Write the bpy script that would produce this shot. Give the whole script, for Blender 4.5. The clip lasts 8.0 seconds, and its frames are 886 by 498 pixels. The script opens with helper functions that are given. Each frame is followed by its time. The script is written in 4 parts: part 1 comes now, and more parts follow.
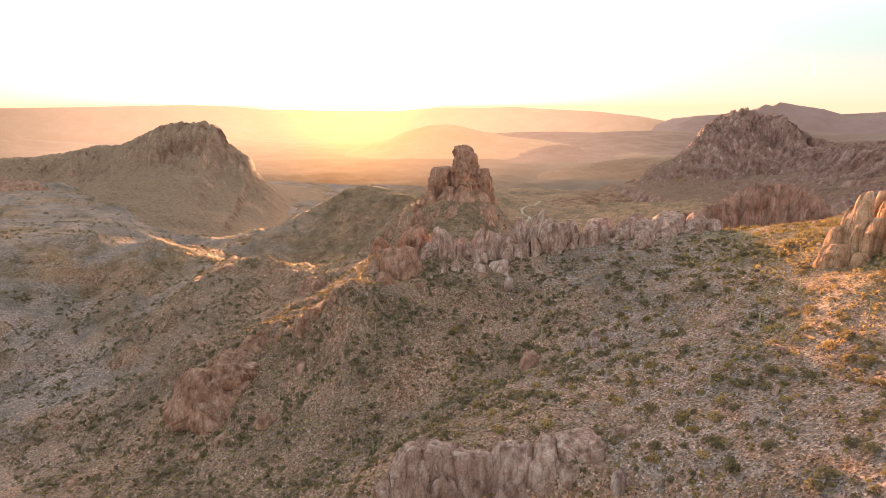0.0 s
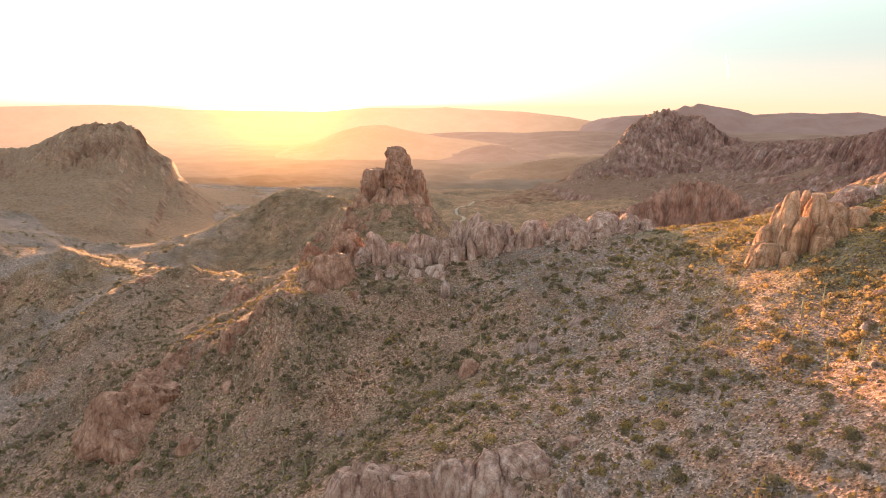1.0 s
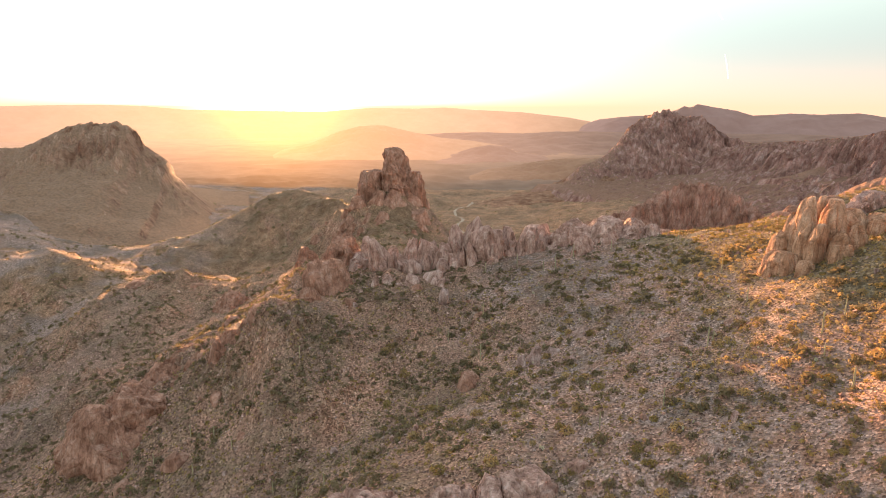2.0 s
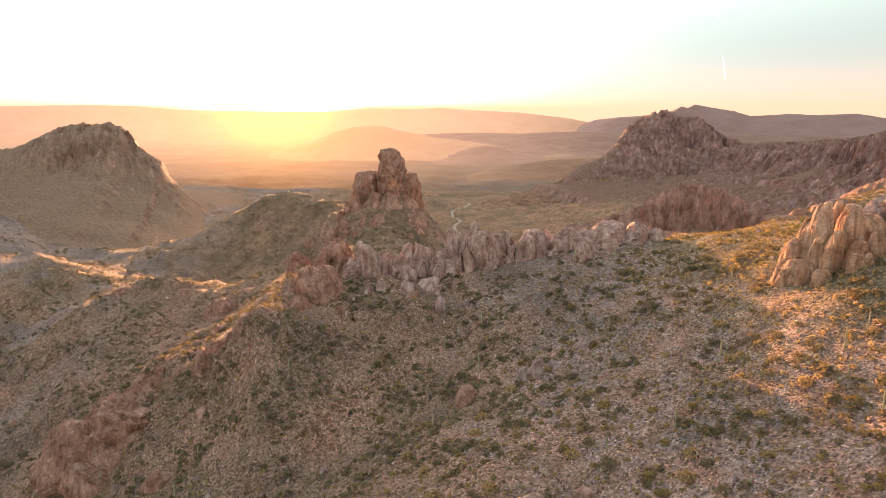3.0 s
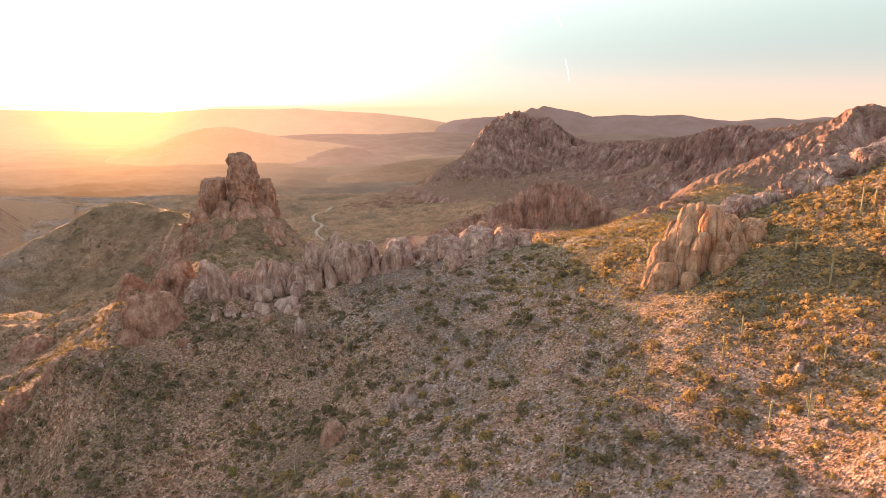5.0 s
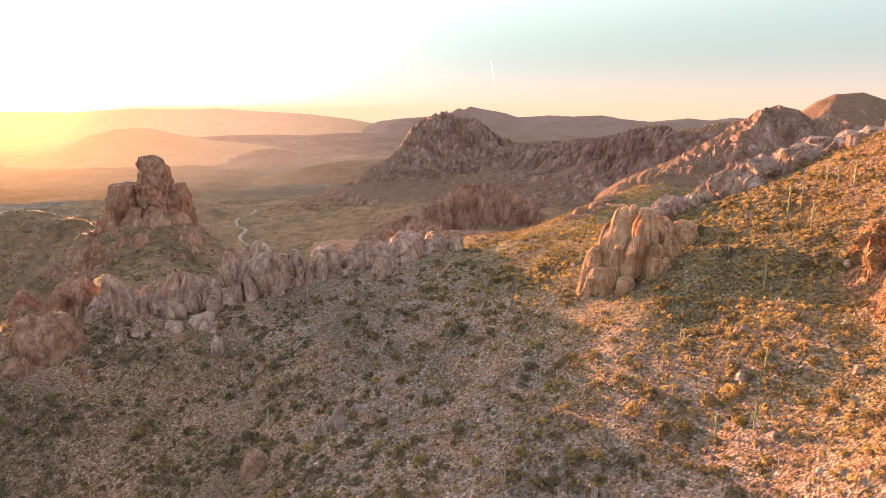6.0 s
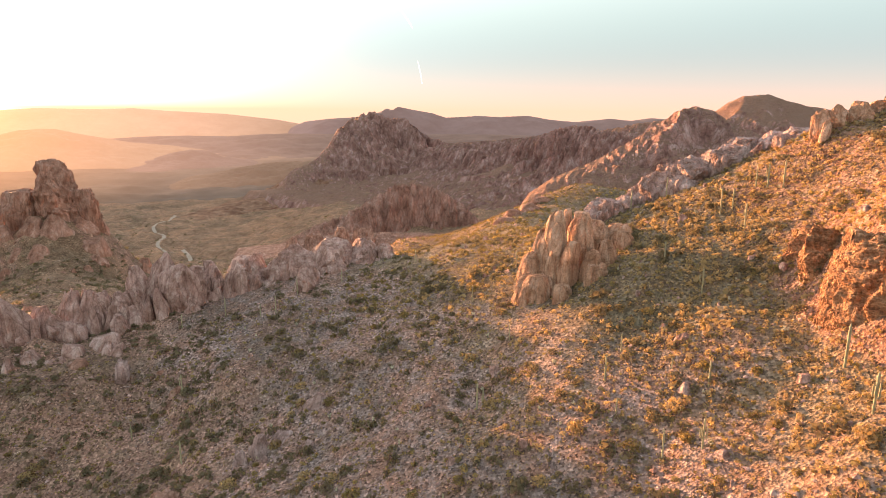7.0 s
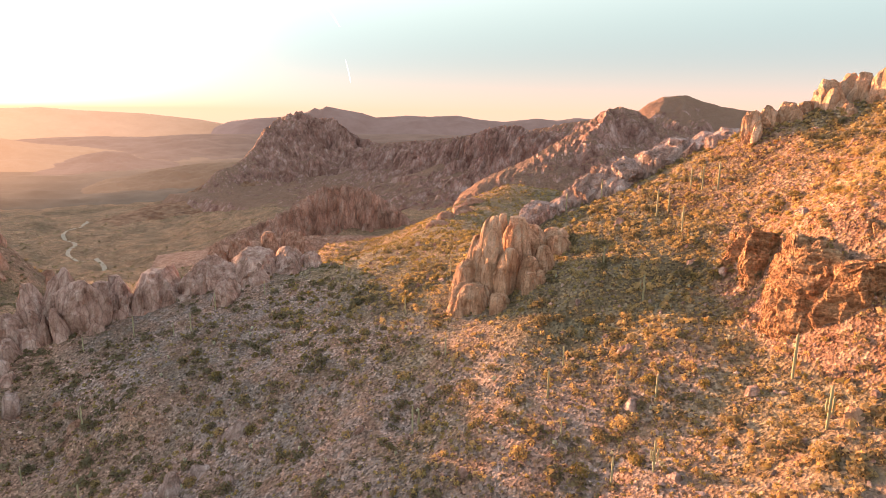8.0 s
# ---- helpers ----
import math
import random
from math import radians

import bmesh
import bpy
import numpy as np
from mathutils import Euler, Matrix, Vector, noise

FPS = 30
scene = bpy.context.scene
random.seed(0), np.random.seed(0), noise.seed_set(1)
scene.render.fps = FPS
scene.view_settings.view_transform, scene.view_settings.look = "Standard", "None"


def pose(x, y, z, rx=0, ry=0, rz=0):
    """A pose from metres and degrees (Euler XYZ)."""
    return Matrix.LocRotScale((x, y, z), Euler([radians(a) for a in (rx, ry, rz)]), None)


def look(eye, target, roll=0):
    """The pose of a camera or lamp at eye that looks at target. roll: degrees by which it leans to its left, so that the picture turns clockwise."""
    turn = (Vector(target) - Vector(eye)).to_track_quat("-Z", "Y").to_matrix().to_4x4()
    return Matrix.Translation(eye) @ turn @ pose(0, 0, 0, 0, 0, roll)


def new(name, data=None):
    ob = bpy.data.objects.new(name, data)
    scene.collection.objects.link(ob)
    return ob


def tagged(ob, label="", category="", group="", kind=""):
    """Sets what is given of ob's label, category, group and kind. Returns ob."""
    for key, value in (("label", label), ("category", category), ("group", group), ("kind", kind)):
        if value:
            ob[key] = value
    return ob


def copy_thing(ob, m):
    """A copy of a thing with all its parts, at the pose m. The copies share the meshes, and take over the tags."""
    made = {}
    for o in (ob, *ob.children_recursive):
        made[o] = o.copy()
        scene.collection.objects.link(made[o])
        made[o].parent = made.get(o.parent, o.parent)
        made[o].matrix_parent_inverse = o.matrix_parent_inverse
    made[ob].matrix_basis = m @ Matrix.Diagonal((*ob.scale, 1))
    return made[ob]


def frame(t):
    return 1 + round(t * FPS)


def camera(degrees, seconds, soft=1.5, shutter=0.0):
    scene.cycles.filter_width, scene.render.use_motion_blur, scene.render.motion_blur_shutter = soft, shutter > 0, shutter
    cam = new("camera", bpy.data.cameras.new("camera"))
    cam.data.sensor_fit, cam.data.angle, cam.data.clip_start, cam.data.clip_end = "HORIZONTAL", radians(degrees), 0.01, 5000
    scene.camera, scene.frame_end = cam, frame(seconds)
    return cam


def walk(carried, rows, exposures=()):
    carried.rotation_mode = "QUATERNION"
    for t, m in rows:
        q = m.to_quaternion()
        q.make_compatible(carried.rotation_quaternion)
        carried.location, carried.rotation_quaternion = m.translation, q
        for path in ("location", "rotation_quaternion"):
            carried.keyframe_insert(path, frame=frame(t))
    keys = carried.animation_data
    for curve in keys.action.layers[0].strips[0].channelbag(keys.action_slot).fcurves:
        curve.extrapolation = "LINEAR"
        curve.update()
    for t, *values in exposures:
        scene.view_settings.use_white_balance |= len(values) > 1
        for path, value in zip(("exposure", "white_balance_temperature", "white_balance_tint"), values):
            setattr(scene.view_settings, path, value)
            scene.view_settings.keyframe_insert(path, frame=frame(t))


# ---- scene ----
cam = camera(71.0, 8.0, 0.6)
PATH = [
    (0, (1.75, 0.255, 200.249), (1.707, 2.204, 199.801), -0.1),
    (0.5, (1.893, 5.765, 200.295), (1.984, 7.712, 199.848), -0.1),
    (1, (2.118, 11.404, 200.358), (2.284, 13.347, 199.911), 0),
    (1.5, (2.568, 17.223, 200.446), (2.739, 19.165, 200.0), 0.1),
    (2.8, (4.485, 33.653, 200.496), (4.653, 35.596, 200.05), 0.1),
    (3, (4.802, 36.204, 200.496), (4.981, 38.146, 200.051), 0.1),
    (3.5, (5.687, 42.563, 200.481), (5.95, 44.495, 200.037), 0.1),
    (4, (6.661, 48.76, 200.448), (7.05, 50.671, 200.005), 0.2),
    (4.5, (8.071, 54.815, 200.446), (8.569, 56.701, 200.004), 0.2),
    (5.8, (13.87, 70.494, 200.491), (14.64, 72.287, 200.051), 0.4),
    (6, (14.912, 72.899, 200.49), (15.723, 74.674, 200.051), 0.4),
    (6.5, (17.887, 78.725, 200.493), (18.798, 80.451, 200.055), 0.4),
    (7, (21.394, 84.429, 200.552), (22.4, 86.101, 200.116), 0.5),
    (7.5, (25.145, 89.823, 200.612), (26.244, 91.436, 200.176), 0.5),
    (8, (28.936, 94.953, 200.679), (30.121, 96.505, 200.244), 0.6),
]
walk(cam, [(t, look(eye, target, roll)) for t, eye, target, roll in PATH], [(0.0, 3.66, 9300, 34), (4.5, 3.48, 9200, 37), (8.0, 3.50, 8900, 37)])

# ---- daylight: a low evening sun ahead, clear sky ----
SUN_AZIMUTH, SUN_HEIGHT = -9.7, 2.1      # degrees clockwise from +y, degrees above the horizon
SUN_WAY = Vector((math.sin(radians(SUN_AZIMUTH)) * math.cos(radians(SUN_HEIGHT)),
                  math.cos(radians(SUN_AZIMUTH)) * math.cos(radians(SUN_HEIGHT)), math.sin(radians(SUN_HEIGHT))))
sun_data = bpy.data.lights.new("sun", "SUN")
sun_data.energy, sun_data.angle, sun_data.color = 1.38, radians(0.6), (1.0, 0.66, 0.37)
sun = new("sun", sun_data)
sun.matrix_world = look(SUN_WAY * 900, (0, 0, 0))

world = bpy.data.worlds.new("sky")
scene.world = world
world.use_nodes = True
wn, wl = world.node_tree.nodes, world.node_tree.links
wn.clear()
sky = wn.new("ShaderNodeTexSky")
sky.sky_type, sky.sun_disc = "NISHITA", False
sky.sun_elevation, sky.sun_rotation = radians(SUN_HEIGHT), radians(SUN_AZIMUTH)
sky.altitude, sky.air_density, sky.dust_density, sky.ozone_density = 800, 1.0, 0.25, 1.2
back = wn.new("ShaderNodeBackground")
back.inputs["Strength"].default_value = 1.0
wout = wn.new("ShaderNodeOutputWorld")


def sky_math(op, a, b=None):
    k = wn.new("ShaderNodeMath")
    k.operation = op
    for sock, v in zip(k.inputs, (a, b)):
        if v is not None and hasattr(v, "is_linked"):
            wl.new(v, sock)
        elif v is not None:
            sock.default_value = v
    return k.outputs[0]


def sky_scale(colour, amount):
    k = wn.new("ShaderNodeVectorMath")
    k.operation = "SCALE"
    if hasattr(colour, "is_linked"):
        wl.new(colour, k.inputs[0])
    else:
        k.inputs[0].default_value = colour
    if hasattr(amount, "is_linked"):
        wl.new(amount, k.inputs["Scale"])
    else:
        k.inputs["Scale"].default_value = amount
    return k.outputs[0]


def sky_add(a, b):
    k = wn.new("ShaderNodeVectorMath")
    k.operation = "ADD"
    wl.new(a, k.inputs[0])
    wl.new(b, k.inputs[1])
    return k.outputs[0]


# evening haze: a peach band low down that turns pale blue higher up, and the glow round the sun
air = wn.new("ShaderNodeTexCoord")
axes = wn.new("ShaderNodeSeparateXYZ")
wl.new(air.outputs["Generated"], axes.inputs[0])
toward = wn.new("ShaderNodeVectorMath")
toward.operation = "DOT_PRODUCT"
wl.new(air.outputs["Generated"], toward.inputs[0])
toward.inputs[1].default_value = SUN_WAY
up = sky_math("MAXIMUM", axes.outputs[2], 0.0)
near = sky_math("MAXIMUM", toward.outputs["Value"], 0.0)
peach = sky_math("EXPONENT", sky_math("MULTIPLY", up, -22.0))
pale = sky_math("MULTIPLY", sky_math("SUBTRACT", 1.0, peach), sky_math("EXPONENT", sky_math("MULTIPLY", up, -1.2)))
wide = sky_math("MULTIPLY_ADD", sky_math("POWER", near, 6.0), 0.9)
wide.node.inputs[2].default_value = 1.0
lobe = sky_math("POWER", near, 34.0)
clear = wn.new("ShaderNodeMapRange")
clear.interpolation_type = "SMOOTHSTEP"
clear.inputs["From Min"].default_value, clear.inputs["From Max"].default_value = 0.06, 0.5
clear.inputs["To Min"].default_value, clear.inputs["To Max"].default_value = 0.004, 0.12
wl.new(up, clear.inputs["Value"])
low = sky_math("SUBTRACT", 1.0, sky_math("EXPONENT", sky_math("MULTIPLY", up, -32.0)))
core = sky_math("POWER", near, 260.0)
total = sky_add(sky_scale(sky.outputs[0], clear.outputs[0]), sky_add(sky_scale((0.086, 0.068, 0.061), peach), sky_scale(sky_scale((0.025, 0.064, 0.082), pale), wide)))
total = sky_add(total, sky_scale((2.0, 1.35, 0.74), sky_math("MULTIPLY", lobe, low)))
total = sky_add(total, sky_scale((1.2, 0.78, 0.32), core))
wl.new(total, back.inputs[0])
wl.new(back.outputs[0], wout.inputs[0])

# ---- noise on arrays ----
def lattice(ix, iy, iz, seed):
    h = (ix * 374761393 + iy * 668265263 + iz * 2147483647 + seed * 974634777) & 0xFFFFFFFF
    h = ((h ^ (h >> 13)) * 1274126177) & 0xFFFFFFFF
    h = ((h ^ (h >> 16)) * 2246822519) & 0xFFFFFFFF
    return (h ^ (h >> 15)) & 0xFFFFFF


def perlin(p, seed=0):
    """Gradient noise of an (n, 3) array, about -1 to 1."""
    base = np.floor(p).astype(np.int64)
    f = p - base
    u = f * f * f * (f * (f * 6 - 15) + 10)
    total = np.zeros(len(p))
    for dx in (0, 1):
        for dy in (0, 1):
            for dz in (0, 1):
                h = lattice(base[:, 0] + dx, base[:, 1] + dy, base[:, 2] + dz, seed)
                g = np.stack([(h & 255) / 127.5 - 1, ((h >> 8) & 255) / 127.5 - 1, ((h >> 16) & 255) / 127.5 - 1], 1)
                w = (u[:, 0] if dx else 1 - u[:, 0]) * (u[:, 1] if dy else 1 - u[:, 1]) * (u[:, 2] if dz else 1 - u[:, 2])
                total += w * (g * (f - np.array((dx, dy, dz)))).sum(1)
    return total * 1.2


def fbm(p, size, octaves=4, seed=0, gain=0.5):
    total, amp = np.zeros(len(p)), 1.0
    for n in range(octaves):
        total += amp * perlin(p / size + 17.3 * n, seed + n)
        size, amp = size / 2, amp * gain
    return total


def ridged(p, size, octaves=4, seed=0, gain=0.5):
    total, amp = np.zeros(len(p)), 1.0
    for n in range(octaves):
        total += amp * (1 - 2.2 * np.abs(perlin(p / size + 9.1 * n, seed + n)))
        size, amp = size / 2, amp * gain
    return total


def flat3(x, y, z=0.0):
    return np.stack([x, y, np.zeros_like(x) + z], 1)


# ---- mesh helpers ----
def array_mesh(name, verts, faces, material, smooth=True):
    """A mesh from arrays; faces is (n, 3) or (n, 4)."""
    me = bpy.data.meshes.new(name)
    verts, faces = np.asarray(verts, np.float32), np.asarray(faces, np.int32)
    k = faces.shape[1]
    me.vertices.add(len(verts))
    me.vertices.foreach_set("co", verts.ravel())
    me.loops.add(faces.size)
    me.loops.foreach_set("vertex_index", faces.ravel())
    me.polygons.add(len(faces))
    me.polygons.foreach_set("loop_start", np.arange(0, faces.size, k, dtype=np.int32))
    me.polygons.foreach_set("use_smooth", np.full(len(faces), smooth))
    me.update(calc_edges=True)
    me.materials.append(material)
    return me


def grid_faces(rows, cols, wrap=False):
    i, j = np.meshgrid(np.arange(rows - 1), np.arange(cols if wrap else cols - 1), indexing="ij")
    k = (j + 1) % cols
    return np.stack([i * cols + j, i * cols + k, (i + 1) * cols + k, (i + 1) * cols + j], -1).reshape(-1, 4)


def part(name, me, parent, label=""):
    ob = new(name, me)
    ob.parent = parent
    return tagged(ob, label) if label else ob


def ball(level):
    """Vertices and triangles of an icosphere of radius 1."""
    bm = bmesh.new()
    bmesh.ops.create_icosphere(bm, subdivisions=level, radius=1.0)
    v = np.array([w.co[:] for w in bm.verts])
    f = np.array([[w.index for w in g.verts] for g in bm.faces])
    bm.free()
    return v, f


BALLS = {n: ball(n) for n in (1, 2, 3, 4, 5, 6)}


# ---- materials ----
def mat(name, rough=0.9):
    m = bpy.data.materials.new(name)
    m.use_nodes = True
    n = m.node_tree.nodes
    b = n["Principled BSDF"]
    b.inputs["Roughness"].default_value = rough
    b.inputs["Specular IOR Level"].default_value = 0.15
    return m, n, m.node_tree.links, b


def coords(n, l, scale=(1, 1, 1), generated="Object"):
    c, mp = n.new("ShaderNodeTexCoord"), n.new("ShaderNodeMapping")
    mp.inputs["Scale"].default_value = scale
    l.new(c.outputs[generated], mp.inputs["Vector"])
    return mp.outputs[0]


def noise_node(n, l, vec, scale, detail=6, rough=0.6):
    t = n.new("ShaderNodeTexNoise")
    t.inputs["Scale"].default_value, t.inputs["Detail"].default_value, t.inputs["Roughness"].default_value = scale, detail, rough
    l.new(vec, t.inputs["Vector"])
    return t.outputs["Fac"]


def ramp(n, l, fac, stops):
    r = n.new("ShaderNodeValToRGB")
    e = r.color_ramp.elements
    while len(e) < len(stops):
        e.new(0.5)
    for el, (pos, col) in zip(e, stops):
        el.position, el.color = pos, (*col, 1)
    l.new(fac, r.inputs[0])
    return r.outputs[0]


def mix(n, l, fac, a, b, blend="MIX"):
    m = n.new("ShaderNodeMix")
    m.data_type, m.blend_type = "RGBA", blend
    if hasattr(fac, "is_linked"):
        l.new(fac, m.inputs[0])
    else:
        m.inputs[0].default_value = fac
    for sock, v in ((m.inputs[6], a), (m.inputs[7], b)):
        if hasattr(v, "is_linked"):
            l.new(v, sock)
        else:
            sock.default_value = (*v, 1)
    return m.outputs[2]


def bump(n, l, b, height, strength, distance):
    k = n.new("ShaderNodeBump")
    k.inputs["Strength"].default_value, k.inputs["Distance"].default_value = strength, distance
    l.new(height, k.inputs["Height"])
    l.new(k.outputs[0], b.inputs["Normal"])


def ground_material():
    """Stony soil: red-brown to the west, pale grey scree in the middle, tan grit higher up."""
    m, n, l, b = mat("desert_soil", 0.95)
    v = coords(n, l)
    broad = noise_node(n, l, v, 0.02, 6, 0.62)
    medium = noise_node(n, l, v, 0.13, 7, 0.68)
    fine = noise_node(n, l, v, 1.2, 8, 0.72)
    soil = ramp(n, l, medium, [(0.28, (0.26, 0.13, 0.088)), (0.48, (0.40, 0.218, 0.162)), (0.62, (0.36, 0.215, 0.145)), (0.75, (0.48, 0.315, 0.255))])
    grit = ramp(n, l, medium, [(0.28, (0.18, 0.116, 0.068)), (0.5, (0.27, 0.185, 0.113)), (0.7, (0.36, 0.268, 0.18))])
    scree = ramp(n, l, fine, [(0.32, (0.25, 0.165, 0.148)), (0.52, (0.37, 0.268, 0.25)), (0.72, (0.50, 0.39, 0.365))])
    axes = n.new("ShaderNodeSeparateXYZ")
    l.new(v, axes.inputs[0])
    shift = n.new("ShaderNodeMath")
    shift.operation = "MULTIPLY_ADD"
    l.new(broad, shift.inputs[0])
    shift.inputs[1].default_value = 190.0
    l.new(axes.outputs[0], shift.inputs[2])
    east = n.new("ShaderNodeMapRange")
    east.inputs["From Min"].default_value, east.inputs["From Max"].default_value = 205.0, 245.0
    l.new(shift.outputs[0], east.inputs["Value"])
    pale = n.new("ShaderNodeMapRange")
    pale.inputs["From Min"].default_value, pale.inputs["From Max"].default_value = 120.0, 165.0
    l.new(shift.outputs[0], pale.inputs["Value"])
    here = n.new("ShaderNodeMapRange")
    here.inputs["From Min"].default_value, here.inputs["From Max"].default_value = 430.0, 380.0
    l.new(axes.outputs[1], here.inputs["Value"])
    patch = ramp(n, l, medium, [(0.42, (0.1, 0.1, 0.1)), (0.57, (0.8, 0.8, 0.8))])
    col = mix(n, l, mix(n, l, 1.0, mix(n, l, 1.0, pale.outputs[0], here.outputs[0], "MULTIPLY"), patch, "MULTIPLY"), soil, scree)
    col = mix(n, l, mix(n, l, 1.0, east.outputs[0], (0.92, 0.92, 0.92), "MULTIPLY"), col, grit)
    low = ramp(n, l, medium, [(0.3, (0.22, 0.112, 0.070)), (0.52, (0.36, 0.20, 0.125)), (0.72, (0.47, 0.30, 0.21))])
    away = n.new("ShaderNodeMapRange")
    away.inputs["From Min"].default_value, away.inputs["From Max"].default_value = 380.0, 520.0
    l.new(axes.outputs[1], away.inputs["Value"])
    col = mix(n, l, away.outputs[0], col, low)
    west = n.new("ShaderNodeMapRange")
    west.inputs["From Min"].default_value, west.inputs["From Max"].default_value = -150.0, -230.0
    l.new(axes.outputs[0], west.inputs["Value"])
    fan = ramp(n, l, noise_node(n, l, v, 0.011, 7, 0.66), [(0.45, (0, 0, 0)), (0.56, (0.72, 0.72, 0.72))])
    col = mix(n, l, mix(n, l, 1.0, west.outputs[0], fan, "MULTIPLY"), col, scree)
    lie, tilt = n.new("ShaderNodeNewGeometry"), n.new("ShaderNodeSeparateXYZ")
    l.new(lie.outputs["Normal"], tilt.inputs[0])
    steep = n.new("ShaderNodeMath")
    steep.operation = "MULTIPLY_ADD"
    l.new(medium, steep.inputs[0])
    steep.inputs[1].default_value = 0.25
    l.new(tilt.outputs[2], steep.inputs[2])
    bare = ramp(n, l, steep.outputs[0], [(0.84, (1, 1, 1)), (0.95, (0, 0, 0))])
    rib = ramp(n, l, noise_node(n, l, coords(n, l, (0.35, 0.35, 0.1)), 1.0, 7, 0.65), [(0.34, (0.24, 0.11, 0.074)), (0.5, (0.40, 0.21, 0.148)), (0.66, (0.50, 0.31, 0.235))])
    col = mix(n, l, bare, col, rib)
    stain = ramp(n, l, noise_node(n, l, v, 0.028, 5, 0.6), [(0.36, (0.66, 0.70, 0.66)), (0.5, (0.95, 0.95, 0.92)), (0.64, (1.18, 1.12, 1.06))])
    col = mix(n, l, 1.0, col, stain, "MULTIPLY")
    cells = n.new("ShaderNodeTexVoronoi")
    cells.inputs["Scale"].default_value = 1.6
    l.new(v, cells.inputs["Vector"])
    stones = ramp(n, l, cells.outputs["Color"], [(0.12, (0.26, 0.23, 0.21)), (0.42, (0.78, 0.77, 0.76)), (0.75, (1.08, 1.07, 1.05)), (0.94, (1.8, 1.79, 1.77))])
    col = mix(n, l, 0.85, col, stones, "MULTIPLY")
    herb = n.new("ShaderNodeTexVoronoi")
    herb.inputs["Scale"].default_value = 0.42
    l.new(v, herb.inputs["Vector"])
    wobble = n.new("ShaderNodeMath")
    wobble.operation = "MULTIPLY_ADD"
    l.new(fine, wobble.inputs[0])
    wobble.inputs[1].default_value = 0.5
    l.new(herb.outputs["Distance"], wobble.inputs[2])
    spot = ramp(n, l, wobble.outputs[0], [(0.46, (0.62, 0.62, 0.62)), (0.62, (0, 0, 0))])
    col = mix(n, l, spot, col, (0.17, 0.105, 0.058))
    dark = ramp(n, l, noise_node(n, l, v, 0.9, 7, 0.78), [(0.36, (0.42, 0.34, 0.28)), (0.48, (1, 1, 1))])
    col = mix(n, l, 0.8, col, dark, "MULTIPLY")
    l.new(col, b.inputs["Base Color"])
    add = n.new("ShaderNodeMath")
    add.operation = "ADD"
    l.new(fine, add.inputs[0])
    l.new(cells.outputs["Distance"], add.inputs[1])
    bump(n, l, b, add.outputs[0], 1.0, 0.45)
    return m


def rock_material(name, dark, mid, light, size=1.0, soil=None):
    """Weathered rock with upright streaks and cracks; size stretches the pattern."""
    m, n, l, b = mat(name, 0.9)
    v = coords(n, l, (1 / size, 1 / size, 1 / size))
    tall = coords(n, l, (0.35 / size, 0.35 / size, 0.09 / size))
    streak = noise_node(n, l, tall, 1.0, 8, 0.65)
    blotch = noise_node(n, l, v, 0.12, 6, 0.6)
    fine = noise_node(n, l, v, 1.6, 8, 0.7)
    col = ramp(n, l, streak, [(0.32, dark), (0.5, mid), (0.68, light)])
    col2 = ramp(n, l, blotch, [(0.38, (0.72, 0.66, 0.62)), (0.55, (1, 1, 1)), (0.68, (1.2, 1.17, 1.15))])
    col = mix(n, l, 1.0, col, col2, "MULTIPLY")
    col = mix(n, l, 1.0, col, ramp(n, l, fine, [(0.3, (0.6, 0.58, 0.56)), (0.55, (1, 1, 1))]), "MULTIPLY")
    crack = n.new("ShaderNodeTexVoronoi")
    crack.feature = "DISTANCE_TO_EDGE"
    crack.inputs["Scale"].default_value = 0.9
    l.new(tall, crack.inputs["Vector"])
    gap = ramp(n, l, crack.outputs["Distance"], [(0.0, (0.3, 0.27, 0.25)), (0.06, (1, 1, 1))])
    col = mix(n, l, 0.4, col, gap, "MULTIPLY")
    if soil:
        lie, axes = n.new("ShaderNodeNewGeometry"), n.new("ShaderNodeSeparateXYZ")
        l.new(lie.outputs["Normal"], axes.inputs[0])
        slope = n.new("ShaderNodeMath")
        slope.operation = "MULTIPLY_ADD"
        l.new(blotch, slope.inputs[0])
        slope.inputs[1].default_value = 0.45
        l.new(axes.outputs[2], slope.inputs[2])
        flatter = ramp(n, l, slope.outputs[0], [(0.90, (0, 0, 0)), (1.0, (0.92, 0.92, 0.92))])
        ground_col = ramp(n, l, fine, [(0.35, tuple(0.6 * k for k in soil)), (0.6, soil)])
        col = mix(n, l, flatter, col, ground_col)
    l.new(col, b.inputs["Base Color"])
    add = n.new("ShaderNodeMath")
    add.operation = "ADD"
    l.new(streak, add.inputs[0])
    l.new(fine, add.inputs[1])
    bump(n, l, b, add.outputs[0], 0.9, 0.6 * size)
    return m


